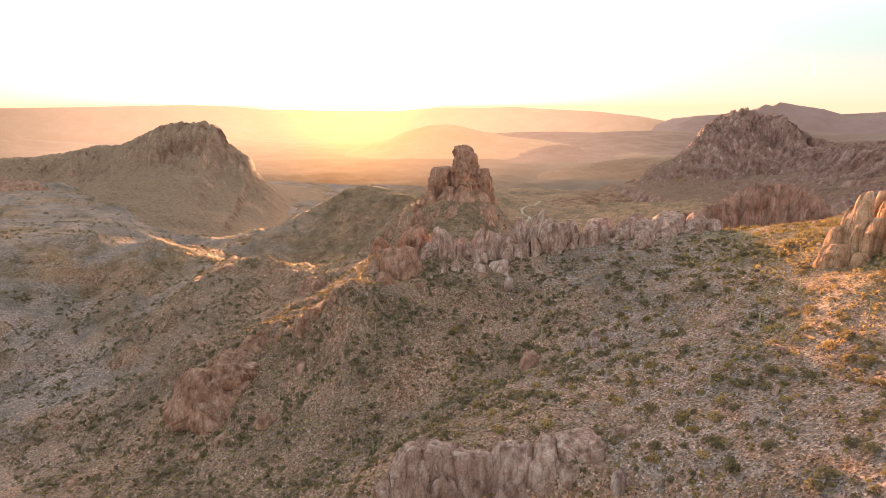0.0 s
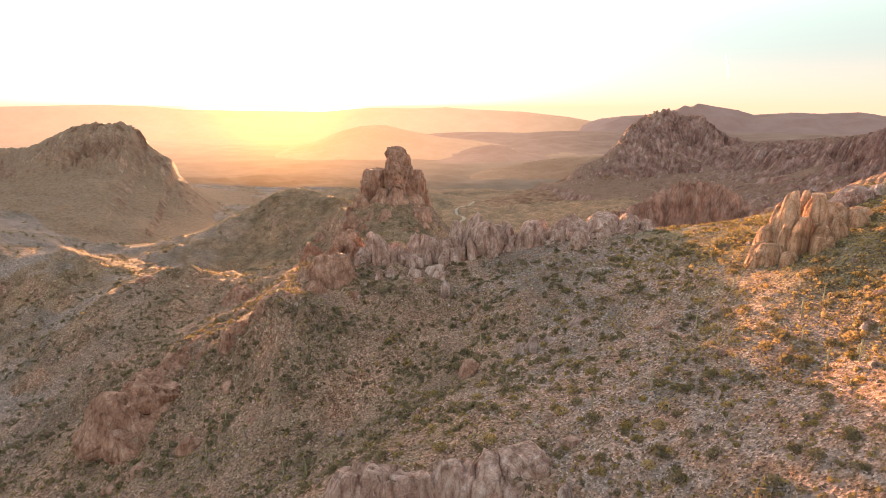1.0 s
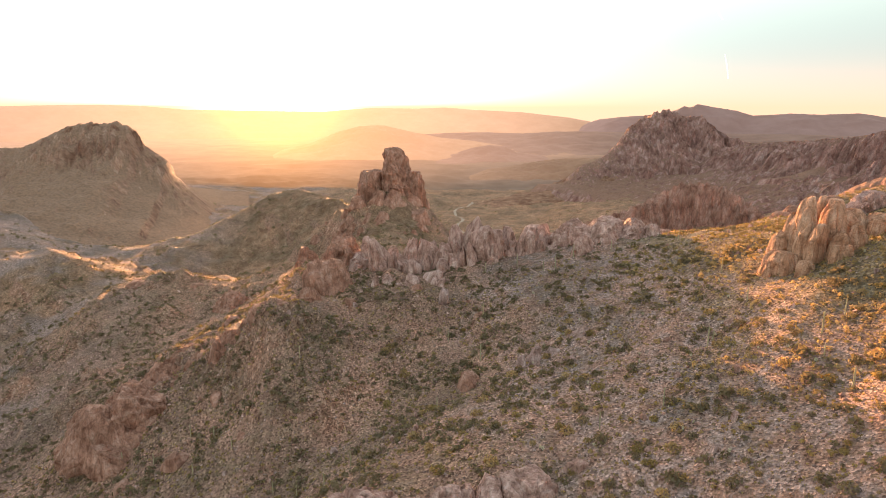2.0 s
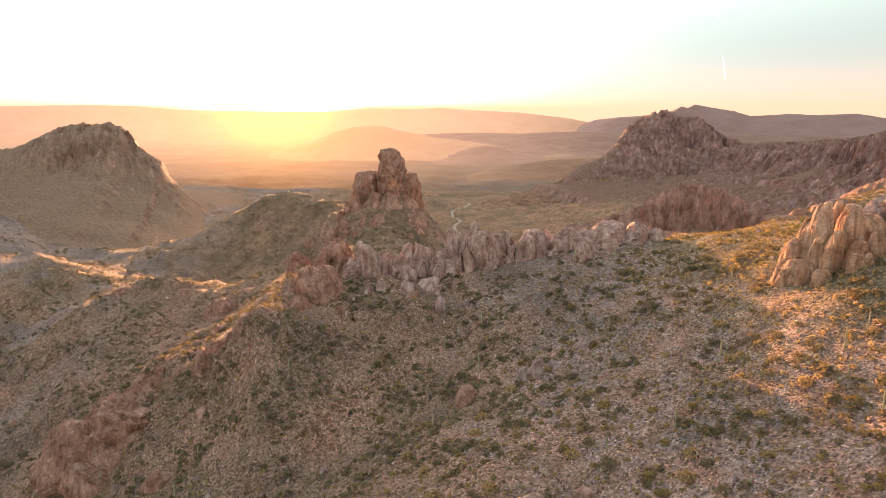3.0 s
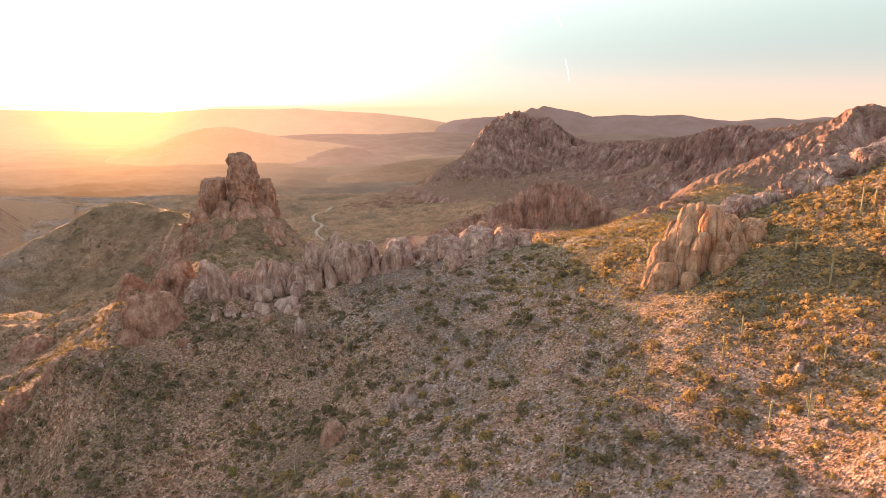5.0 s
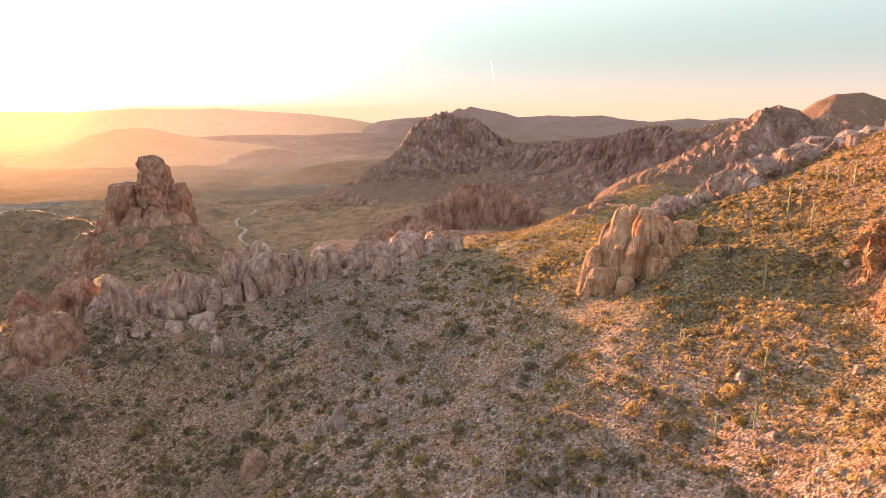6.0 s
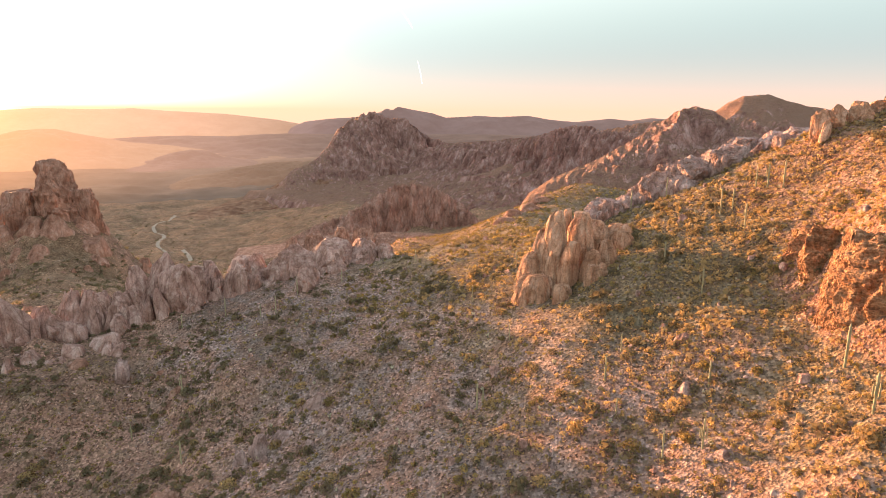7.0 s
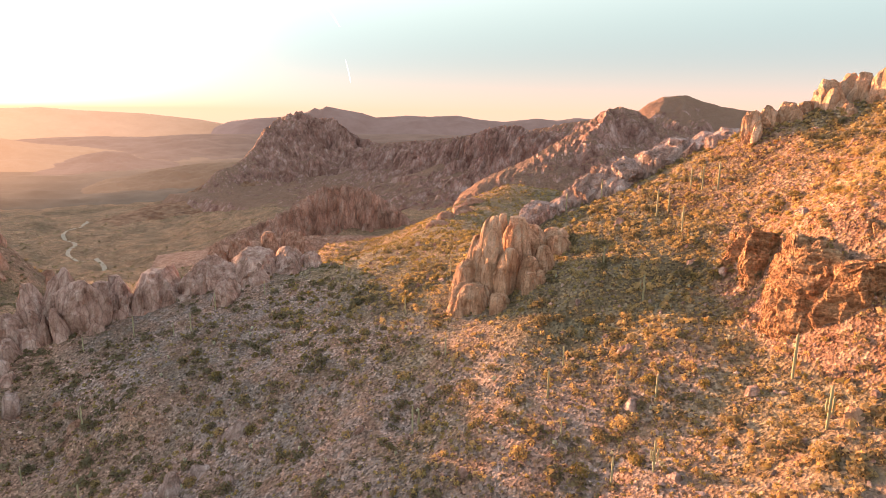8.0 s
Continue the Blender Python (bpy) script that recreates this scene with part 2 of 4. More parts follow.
def cliff_material(name, dark, mid, light):
    """Bedded conglomerate: level bands of sand and cobbles."""
    m, n, l, b = mat(name, 0.92)
    v = coords(n, l)
    bands = noise_node(n, l, coords(n, l, (0.05, 0.05, 0.75)), 1.0, 6, 0.7)
    fine = noise_node(n, l, v, 1.8, 8, 0.72)
    cobbles = n.new("ShaderNodeTexVoronoi")
    cobbles.inputs["Scale"].default_value = 1.5
    l.new(v, cobbles.inputs["Vector"])
    col = ramp(n, l, bands, [(0.32, dark), (0.5, mid), (0.66, light)])
    col = mix(n, l, 0.7, col, ramp(n, l, cobbles.outputs["Color"], [(0.1, (0.45, 0.42, 0.4)), (0.5, (0.95, 0.95, 0.95)), (0.92, (1.45, 1.45, 1.42))]), "MULTIPLY")
    col = mix(n, l, 0.9, col, ramp(n, l, fine, [(0.34, (0.45, 0.43, 0.41)), (0.55, (1, 1, 1))]), "MULTIPLY")
    l.new(col, b.inputs["Base Color"])
    add = n.new("ShaderNodeMath")
    add.operation = "SUBTRACT"
    l.new(fine, add.inputs[0])
    l.new(cobbles.outputs["Distance"], add.inputs[1])
    bump(n, l, b, add.outputs[0], 1.0, 0.5)
    return m


def plant_material(name, low, high, rough=0.8, thin=0.45):
    m, n, l, b = mat(name, rough)
    g = n.new("ShaderNodeNewGeometry")
    o = n.new("ShaderNodeObjectInfo")
    patch = noise_node(n, l, coords(n, l), 0.35, 3, 0.5)
    add = n.new("ShaderNodeMath")
    add.operation = "MULTIPLY_ADD"
    l.new(g.outputs["Random Per Island"], add.inputs[0])
    add.inputs[1].default_value = 0.35
    l.new(patch, add.inputs[2])
    rnd = n.new("ShaderNodeMath")
    rnd.operation = "MULTIPLY_ADD"
    l.new(o.outputs["Random"], rnd.inputs[0])
    rnd.inputs[1].default_value = 0.3
    l.new(add.outputs[0], rnd.inputs[2])
    shade = ramp(n, l, rnd.outputs[0], [(0.35, low), (1.05, high)])
    l.new(shade, b.inputs["Base Color"])
    if thin:
        leaf = n.new("ShaderNodeBsdfTranslucent")
        l.new(mix(n, l, 1.0, shade, (1.5, 1.3, 0.9), "MULTIPLY"), leaf.inputs["Color"])
        both = n.new("ShaderNodeMixShader")
        both.inputs[0].default_value = thin
        l.new(b.outputs[0], both.inputs[1])
        l.new(leaf.outputs[0], both.inputs[2])
        l.new(both.outputs[0], n["Material Output"].inputs["Surface"])
    return m


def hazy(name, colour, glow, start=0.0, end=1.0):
    """Far backdrop of hills and plain with evening haze painted on as emission, which grows from start to end metres
    out and brightens towards the sun.
    """
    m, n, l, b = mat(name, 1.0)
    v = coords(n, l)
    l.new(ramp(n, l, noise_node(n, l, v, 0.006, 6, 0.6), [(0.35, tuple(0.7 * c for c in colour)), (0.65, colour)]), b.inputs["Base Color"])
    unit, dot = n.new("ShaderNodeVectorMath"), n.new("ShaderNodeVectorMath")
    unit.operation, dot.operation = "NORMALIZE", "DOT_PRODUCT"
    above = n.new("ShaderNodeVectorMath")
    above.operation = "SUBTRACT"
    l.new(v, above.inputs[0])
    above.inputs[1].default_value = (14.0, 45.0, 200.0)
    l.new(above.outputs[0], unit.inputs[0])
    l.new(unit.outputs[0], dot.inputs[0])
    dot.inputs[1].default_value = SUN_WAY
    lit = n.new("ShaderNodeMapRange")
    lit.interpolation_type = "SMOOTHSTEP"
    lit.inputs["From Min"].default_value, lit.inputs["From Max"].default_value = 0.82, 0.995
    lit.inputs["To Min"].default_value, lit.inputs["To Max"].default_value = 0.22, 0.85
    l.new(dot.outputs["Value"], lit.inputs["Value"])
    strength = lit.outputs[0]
    # painted haze fades in with distance, none before start
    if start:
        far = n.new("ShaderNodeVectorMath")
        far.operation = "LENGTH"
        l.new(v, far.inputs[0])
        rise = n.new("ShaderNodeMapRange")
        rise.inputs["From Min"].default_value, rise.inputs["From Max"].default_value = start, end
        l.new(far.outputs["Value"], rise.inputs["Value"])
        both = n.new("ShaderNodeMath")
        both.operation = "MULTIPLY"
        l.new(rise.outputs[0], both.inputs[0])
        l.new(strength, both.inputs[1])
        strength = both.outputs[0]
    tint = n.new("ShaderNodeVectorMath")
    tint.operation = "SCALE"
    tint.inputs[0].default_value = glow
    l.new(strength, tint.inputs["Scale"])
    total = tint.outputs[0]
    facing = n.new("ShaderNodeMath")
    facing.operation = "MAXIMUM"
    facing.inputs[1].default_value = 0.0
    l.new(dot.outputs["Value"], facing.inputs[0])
    # sun's glare painted into the emission: a wide orange and a tight yellow lobe
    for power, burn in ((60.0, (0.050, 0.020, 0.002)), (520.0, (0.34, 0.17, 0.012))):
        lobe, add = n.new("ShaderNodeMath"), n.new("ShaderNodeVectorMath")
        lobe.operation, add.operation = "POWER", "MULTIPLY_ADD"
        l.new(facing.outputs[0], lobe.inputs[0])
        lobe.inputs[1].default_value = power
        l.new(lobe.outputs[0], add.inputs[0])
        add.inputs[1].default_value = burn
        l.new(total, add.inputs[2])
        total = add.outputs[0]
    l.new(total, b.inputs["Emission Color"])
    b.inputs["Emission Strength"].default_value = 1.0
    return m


# far backdrop: second colour is the haze painted on as emission
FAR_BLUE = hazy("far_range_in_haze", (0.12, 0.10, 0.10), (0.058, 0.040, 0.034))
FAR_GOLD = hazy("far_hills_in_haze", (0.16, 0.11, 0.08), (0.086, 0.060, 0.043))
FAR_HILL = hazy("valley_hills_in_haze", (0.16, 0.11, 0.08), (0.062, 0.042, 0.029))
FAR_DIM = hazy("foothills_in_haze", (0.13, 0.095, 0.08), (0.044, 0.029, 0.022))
FAR_NEAR = hazy("valley_hills_in_faint_haze", (0.19, 0.12, 0.08), (0.026, 0.017, 0.012))
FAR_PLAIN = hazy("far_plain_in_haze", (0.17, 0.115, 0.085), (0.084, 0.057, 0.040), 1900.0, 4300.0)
SOIL = ground_material()
ROCK_PINK = rock_material("pink_rock", (0.29, 0.145, 0.112), (0.52, 0.305, 0.245), (0.70, 0.49, 0.415))
ROCK_RED = rock_material("red_brown_rock", (0.26, 0.115, 0.076), (0.44, 0.215, 0.148), (0.54, 0.32, 0.24))
ROCK_TAN = rock_material("tan_orange_rock", (0.40, 0.185, 0.108), (0.64, 0.35, 0.222), (0.74, 0.47, 0.335))
ROCK_GREY = rock_material("grey_pink_rock", (0.28, 0.165, 0.137), (0.46, 0.295, 0.25), (0.62, 0.45, 0.40))
PEAK_ROCK = rock_material("mountain_rock", (0.23, 0.105, 0.083), (0.39, 0.20, 0.16), (0.58, 0.375, 0.325), 5.0, (0.30, 0.155, 0.10))
BUTTE_ROCK = rock_material("butte_rock", (0.25, 0.12, 0.08), (0.40, 0.215, 0.145), (0.52, 0.32, 0.23), 7.0, (0.36, 0.20, 0.125))
CRAG_ROCK = rock_material("crag_rock", (0.25, 0.11, 0.078), (0.44, 0.22, 0.16), (0.56, 0.34, 0.27), 3.0, (0.34, 0.18, 0.115))
STONE = rock_material("weathered_stone", (0.19, 0.118, 0.095), (0.32, 0.21, 0.175), (0.46, 0.345, 0.30))
ROCK_CLIFF = cliff_material("orange_cliff_rock", (0.25, 0.11, 0.06), (0.42, 0.20, 0.105), (0.55, 0.32, 0.19))
SHRUB = plant_material("dry_shrub_leaves", (0.11, 0.08, 0.04), (0.31, 0.225, 0.095))
SHRUB_GREEN = plant_material("green_shrub_leaves", (0.10, 0.082, 0.052), (0.22, 0.172, 0.105))
GRASS = plant_material("dry_golden_grass", (0.19, 0.13, 0.062), (0.44, 0.31, 0.165))
CACTUS = plant_material("cactus_skin", (0.21, 0.19, 0.11), (0.40, 0.34, 0.20), 0.6, 0.0)
CHOLLA = plant_material("pale_cactus_spines", (0.30, 0.27, 0.17), (0.55, 0.50, 0.36), 0.7, 0.2)


# ---- the lie of the land: crest, slope and valley lines ----
LAND = {
    "below_ledge": [(-30, 148, 62), (-8, 155, 76), (12, 154, 79), (30, 150, 82), (45, 145, 90)],
    "near_spur": [(-70, 150, 48), (-6, 172, 93), (30, 164, 97), (48, 159, 100), (84, 158, 116), (92, 157, 121), (120, 141, 136), (124, 126, 145), (137, 131, 149)],
    "lower_slope": [(36, 197, 100), (58, 204, 103), (99, 183, 121), (104, 193, 123), (127, 202, 134), (148, 194, 142), (165, 187, 152), (112, 218, 120)],
    "cactus_slope": [(119, 160, 130), (126, 155, 136), (138, 152, 140), (154, 158, 150), (156, 173, 151), (131, 137, 142), (153, 144, 151)],
    "cliff_foot": [(172, 164, 156), (163, 153, 154), (158, 143, 154), (154, 132, 155), (152, 115, 158)],
    "cliff_head": [(187, 176, 167), (176, 158, 174), (170, 147, 177), (167, 134, 180), (168, 115, 184)],
    "upper_slope": [(187, 191, 165), (201, 204, 169), (208, 195, 178), (212, 181, 185), (216, 173, 193), (199, 160, 184), (224, 169, 196), (223, 181, 195)],
    "right_crest": [(250, 90, 216), (246, 140, 214), (240, 175, 205), (228, 190, 199), (238, 207, 193), (238, 226, 184), (219, 246, 170), (203, 257, 163)],
    "behind_crest": [(300, 120, 190), (285, 180, 175), (290, 230, 160), (265, 270, 150), (310, 320, 120)],
    "outcrop_slope": [(153, 228, 143), (168, 204, 156), (153, 212, 147), (176, 250, 152), (190, 245, 158), (155, 298, 140), (173, 301, 141), (139, 290, 133), (133, 307, 129), (119, 258, 127)],
    "pale_slope": [(105, 227, 122), (94, 205, 117), (95, 234, 114), (77, 242, 104), (71, 218, 108), (96, 278, 117), (100, 290, 118), (59, 259, 98), (66, 282, 99), (64, 299, 110), (69, 310, 110)],
    "gully": [(43, 309, 97), (38, 309, 91), (38, 275, 90), (20, 288, 87), (9, 288, 84), (2, 264, 76), (28, 227, 93), (-12, 264, 77), (-22, 251, 67)],
    "brown_slope": [(-18, 297, 91), (-13, 318, 95), (-28, 266, 82), (-47, 294, 93), (-57, 308, 99), (-52, 275, 84), (-49, 250, 71), (-45, 226, 61), (-64, 279, 71)],
    "left_toe": [(-93, 317, 72), (-95, 298, 69), (-101, 263, 54), (-92, 229, 50), (-121, 280, 55), (-111, 326, 71), (-150, 230, 38)],
    "teeth_ridge": [(-52, 322, 104), (-25, 353, 108), (-7, 382, 106), (19, 328, 104), (29, 342, 106), (20, 375, 108), (55, 365, 115), (100, 360, 125), (138, 352, 131), (180, 345, 135), (232, 375, 135)],
    "far_shoulder": [(270, 400, 136), (333, 453, 136), (392, 479, 137), (430, 440, 130)],
    "behind_ridge": [(-76, 411, 80), (-46, 416, 95), (-125, 412, 64), (-143, 475, 76), (-97, 504, 65), (-77, 497, 71), (-150, 405, 63), (-192, 417, 61), (-192, 468, 70), (60, 420, 95), (140, 420, 95), (230, 460, 90), (249, 540, 92)],
    "spire_skirt": [(-29, 650, 98), (8, 635, 110), (12, 665, 114), (46, 655, 92), (75, 660, 55), (-85, 640, 66), (5, 590, 92), (60, 580, 66), (15, 740, 55), (-20, 520, 92), (10, 470, 98)],
    "left_valley": [(-141, 263, 37), (-179, 276, 30), (-188, 372, 40), (-250, 400, 24), (-263, 421, 28), (-244, 472, 43), (-302, 491, 40), (-350, 350, 20), (-350, 200, 20)],
    "left_knoll": [(-406, 494, 77), (-388, 508, 76), (-355, 532, 70), (-312, 558, 74), (-283, 562, 72), (-253, 566, 65), (-214, 560, 58), (-250, 515, 56)],
    "left_flats": [(-361, 922, -5), (-385, 813, 25), (-299, 700, 22), (-429, 756, 46), (-442, 666, 56), (-640, 1050, 40), (-600, 700, 62), (-900, 1000, 60), (-481, 1724, -45), (-333, 1463, -35), (-354, 2070, -51), (-182, 2293, -55)],
    "pale_fan": [(-536, 879, 60), (-483, 932, 35), (-438, 1030, 5), (-358, 1019, -12), (-677, 1050, 58), (-598, 1063, 40), (-475, 1123, 12), (-361, 1091, -4), (-334, 1256, -25)],
    "low_hill": [(-54, 758, 81), (-76, 786, 87), (-99, 799, 90), (-122, 806, 87), (-141, 803, 82), (-157, 789, 75), (-175, 770, 65), (-191, 746, 59), (-207, 726, 50), (-220, 701, 42), (-232, 676, 32), (-230, 860, 10), (-130, 900, 20), (-40, 880, 25), (60, 850, 10)],
    "low_hill_foot": [(-104, 723, 60), (-138, 722, 46), (-169, 705, 36), (-74, 696, 64), (-102, 662, 38), (-127, 655, 27), (-159, 650, 20), (-195, 655, 18), (-150, 590, 24), (-90, 600, 38), (-60, 610, 52)],
    "valley_floor": [(130, 780, 18), (150, 900, 0), (200, 760, 10), (300, 640, 20), (120, 640, 36), (220, 1000, -25), (330, 860, -6), (420, 700, 20), (47, 1222, -45), (73, 1572, -64), (154, 1285, -67), (169, 1384, -69), (162, 1515, -70), (229, 1658, -72), (244, 1403, -72), (303, 1341, -64), (179, 1211, -55), (246, 1097, -43), (174, 1866, -76), (204, 2164, -76), (38, 2073, -66), (351, 2196, -78), (-100, 1500, -62), (-100, 1100, -30), (250, 560, 45)],
    "lit_toe": [(287, 1497, -68), (379, 1269, -40), (330, 1150, -32), (491, 1290, -22), (560, 1400, -22), (604, 1600, -40), (640, 1150, -10), (700, 950, 5), (560, 800, 12), (661, 1941, -60), (900, 1200, -5), (1000, 900, 25), (480, 560, 75), (375, 1085, -12)],
    "behind_camera": [(60, 80, 112), (100, 60, 140), (0, 0, 80), (-100, 50, 50), (0, -200, 90), (200, -100, 190), (-300, -100, 40), (300, 0, 225), (-600, 200, 20), (600, 200, 150)],
    "plain": [(0, 2500, -72), (1200, 2600, -66), (-1400, 2300, -50), (-2200, 800, -30), (2300, 1200, 20), (-1500, -1500, -40), (1500, -1500, 30), (0, -2400, -40), (700, 2600, -72)],
}
KNOTS = np.array([p for line in LAND.values() for p in line], float)


def spread(d):
    return np.sqrt(d * d + 9.0)


_d = spread(np.hypot(KNOTS[:, None, 0] - KNOTS[None, :, 0], KNOTS[:, None, 1] - KNOTS[None, :, 1]))
_n = len(KNOTS)
_a = np.zeros((_n + 3, _n + 3))
_a[:_n, :_n] = _d - np.diag(np.full(_n, 1.5))
_a[:_n, _n:] = np.stack([np.ones(_n), KNOTS[:, 0], KNOTS[:, 1]], 1)
_a[_n:, :_n] = _a[:_n, _n:].T
WEIGHTS = np.linalg.solve(_a, np.r_[KNOTS[:, 2], 0, 0, 0])
HUB = (14.0, 45.0)


def land(x, y):
    """Height of the ground, without its fine relief."""
    x, y = np.atleast_1d(np.asarray(x, float)), np.atleast_1d(np.asarray(y, float))
    z = np.empty_like(x)
    for a in range(0, len(x), 40000):
        s = slice(a, a + 40000)
        d = spread(np.hypot(x[s, None] - KNOTS[None, :, 0], y[s, None] - KNOTS[None, :, 1]))
        z[s] = d @ WEIGHTS[:_n] + WEIGHTS[_n] + WEIGHTS[_n + 1] * x[s] + WEIGHTS[_n + 2] * y[s]
    r = np.hypot(x - HUB[0], y - HUB[1])
    far = np.clip((r - 2200) / 2750, 0, 1)
    return np.where(far > 0, z * np.clip(1 - far * 6, 0, 1) + (1 - np.clip(1 - far * 6, 0, 1)) * (-70 + far * 105), z)


def ground_z(x, y):
    """Height of the ground with its relief."""
    x, y = np.atleast_1d(np.asarray(x, float)), np.atleast_1d(np.asarray(y, float))
    p = flat3(x, y)
    r = np.hypot(x - HUB[0], y - HUB[1])
    near = np.clip(1 - (r - 500) / 600, 0, 1)
    z = land(x, y)
    z += fbm(p, 26, 3, 3) * (1.3 - 0.8 * near)
    z += near * (fbm(p, 6.0, 4, 11, 0.6) * 0.22 + np.clip(ridged(p, 16, 4, 23, 0.6), 0, 2.2) ** 2 * (0.10 + 0.16 * np.clip((110 - x) / 50, 0, 1)) - 0.15)
    mid = np.clip((r - 450) / 300, 0, 1)
    z += mid * np.clip((2600 - r) / 600, 0, 1) * (ridged(p, 130, 4, 31) * 8.0 - 2)
    z += np.clip((r - 1000) / 500, 0, 1) * np.clip((3200 - r) / 900, 0, 1) * (ridged(p, 430, 3, 37) - 0.4) * 16.0
    west = np.clip((60 - x) / 60, 0, 1) * near
    z += west * (ridged(p, 48, 4, 53, 0.55) - 0.6) * 2.6
    hills = np.clip((30 - x) / 60, 0, 1) * np.clip((y - 262) / 40, 0, 1) * np.clip((840 - y) / 160, 0, 1) * np.clip((x + 420) / 80, 0, 1)
    bare = np.clip(fbm(p, 60, 3, 91) * 2.4 + 0.35, 0, 1)
    z += hills * bare * ((ridged(p * (1.0, 0.55, 1.0), 26, 4, 93, 0.55) - 0.75) * 6.5 + np.clip(fbm(p, 14, 3, 95), 0, 1) * 4.0)
    return z


def build_ground():
    fine = np.arange(-50.0, 84.0, 0.235)
    coarse = np.arange(84.0, 310.0, 3.0)
    az = np.radians(np.r_[fine, coarse])
    r = np.r_[np.linspace(0.02, 88, 24), np.exp(np.arange(math.log(90), math.log(460), 0.0056)), np.exp(np.arange(math.log(460), math.log(4950), 0.0095))]
    rr, aa = np.meshgrid(r, az, indexing="ij")
    x, y = (HUB[0] + rr * np.sin(aa)).ravel(), (HUB[1] + rr * np.cos(aa)).ravel()
    z = ground_z(x, y)
    verts = np.vstack([np.stack([x, y, z], 1), [[HUB[0], HUB[1], z[0]]]])
    quads = grid_faces(len(r), len(az), True)[:, ::-1]
    me = array_mesh("ground", verts[:-1], quads, SOIL)
    # faces past 1900 m take the soil with haze painted as emission
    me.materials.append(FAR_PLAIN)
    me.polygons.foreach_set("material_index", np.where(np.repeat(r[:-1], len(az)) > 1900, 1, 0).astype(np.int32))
    ob = new("ground", me)
    return tagged(ob, "dry stony desert hillside and plain with pale scree", "ground", kind="structure")


ground = build_ground()


# ---- mountains: a crest line with flanks ----
def mountain(name, label, crest, base, front, behind, material, cliff=0.5, rough=0.12, grain=90.0, steps=None, rows=90, seed=0, category="mountain", flute=0.0, lip=0.25, smooth=False, flute_depth=0.07):
    """A ridge under a crest line [(x, y, z)]: flanks fall to height base over the widths front (towards the origin) and behind.
    cliff: how much of the fall is steep at the top. rough: relief as a share of the height."""
    c = np.array(crest, float)
    first, last = c[0] + (c[0] - c[1]) * 0.8, c[-1] + (c[-1] - c[-2]) * 0.8
    first[2], last[2] = base - 15, base - 15
    c = np.vstack([first, c, last])
    s = np.r_[0, np.cumsum(np.hypot(*np.diff(c[:, :2], axis=0).T))]
    steps = steps or 240
    t = np.linspace(0, s[-1], steps)
    cx, cy, cz = (np.interp(t, s, c[:, k]) for k in range(3))
    way = c[-1, :2] - c[0, :2]
    across = np.array([way[1], -way[0]]) / np.hypot(*way)
    mid = c[:, :2].mean(0)
    if across @ mid > 0:
        across = -across
    v = np.r_[-np.linspace(1, 0, rows // 3) ** 1.3, np.linspace(0, 1, rows)[1:] ** 1.15]
    tt, vv = np.meshgrid(np.arange(steps), v, indexing="ij")
    w = np.where(vv > 0, front, behind) * vv
    x, y = cx[tt] + across[0] * w, cy[tt] + across[1] * w
    a = np.abs(vv)
    p = flat3(x.ravel(), y.ravel())
    edge = lip * (1 + 0.5 * fbm(p, grain, 3, seed + 5)).reshape(a.shape)
    steep = np.clip(a / edge, 0, 1)
    fall = np.where(a < edge, cliff * steep ** 1.4, cliff + (1 - cliff) * np.clip((a - edge) / (1 - edge), 0, 1) ** 0.85)
    top = cz[tt]
    z = top - fall * (top - base)
    height = np.maximum(top - base, 5)
    hold = np.clip(a * 7, 0.04, 1) * np.clip(2.2 - 2 * a, 0.2, 1)
    z -= np.clip(1.75 - ridged(p, grain, 6, seed, 0.55), 0, 3).reshape(a.shape) * rough * height * hold * 0.75
    z += (fbm(p, grain * 0.14, 4, seed + 40, 0.6)).reshape(a.shape) * rough * height * 0.16
    if flute:
        q = np.stack([tt.ravel() * s[-1] / steps, a.ravel() * 0.3 * front, np.zeros(a.size)], 1)
        z += ridged(q, flute, 3, seed + 60).reshape(a.shape) * height * flute_depth * np.clip(1 - np.abs(a - edge * 0.6) / (edge * 1.2), 0, 1)
    z -= np.clip(a - 0.9, 0, 1) * 10 * 60
    quads = grid_faces(steps, len(v))
    me = array_mesh(name, np.stack([x.ravel(), y.ravel(), z.ravel()], 1), quads, material, smooth)
    return tagged(new(name, me), label, category)


SPUR = rock_material("spur_soil", (0.21, 0.09, 0.053), (0.33, 0.16, 0.095), (0.43, 0.25, 0.16), 5.0)
peak = mountain("mountain_peak", "rugged pink-grey rocky mountain in evening shade", [(452, 1706, -24), (502, 1743, -10), (558, 1789, 27), (600, 1820, 36), (647, 1850, 48), (690, 1880, 76), (728, 1905, 113), (760, 1946, 130), (813, 1975, 160), (870, 1990, 178), (900, 1992, 180), (947, 1970, 160), (974, 1933, 163), (997, 1887, 131), (1013, 1821, 106), (1048, 1742, 90)],
                -84, 620, 400, PEAK_ROCK, cliff=0.3, rough=0.15, grain=110, steps=360, rows=130, seed=2, lip=0.2, flute=22)
cliff_wall = mountain("cliff_ridge", "long ridge of fluted grey-pink cliffs", [(1030, 1760, 88), (1065, 1612, 100), (1072, 1484, 110), (1080, 1350, 125), (1090, 1276, 146), (1095, 1202, 150), (1081, 1146, 143), (1110, 1050, 140), (1140, 950, 140)],
         -15, 640, 300, PEAK_ROCK, cliff=0.55, rough=0.16, grain=80, steps=400, rows=80, seed=4, lip=0.2, flute=17, flute_depth=0.15)
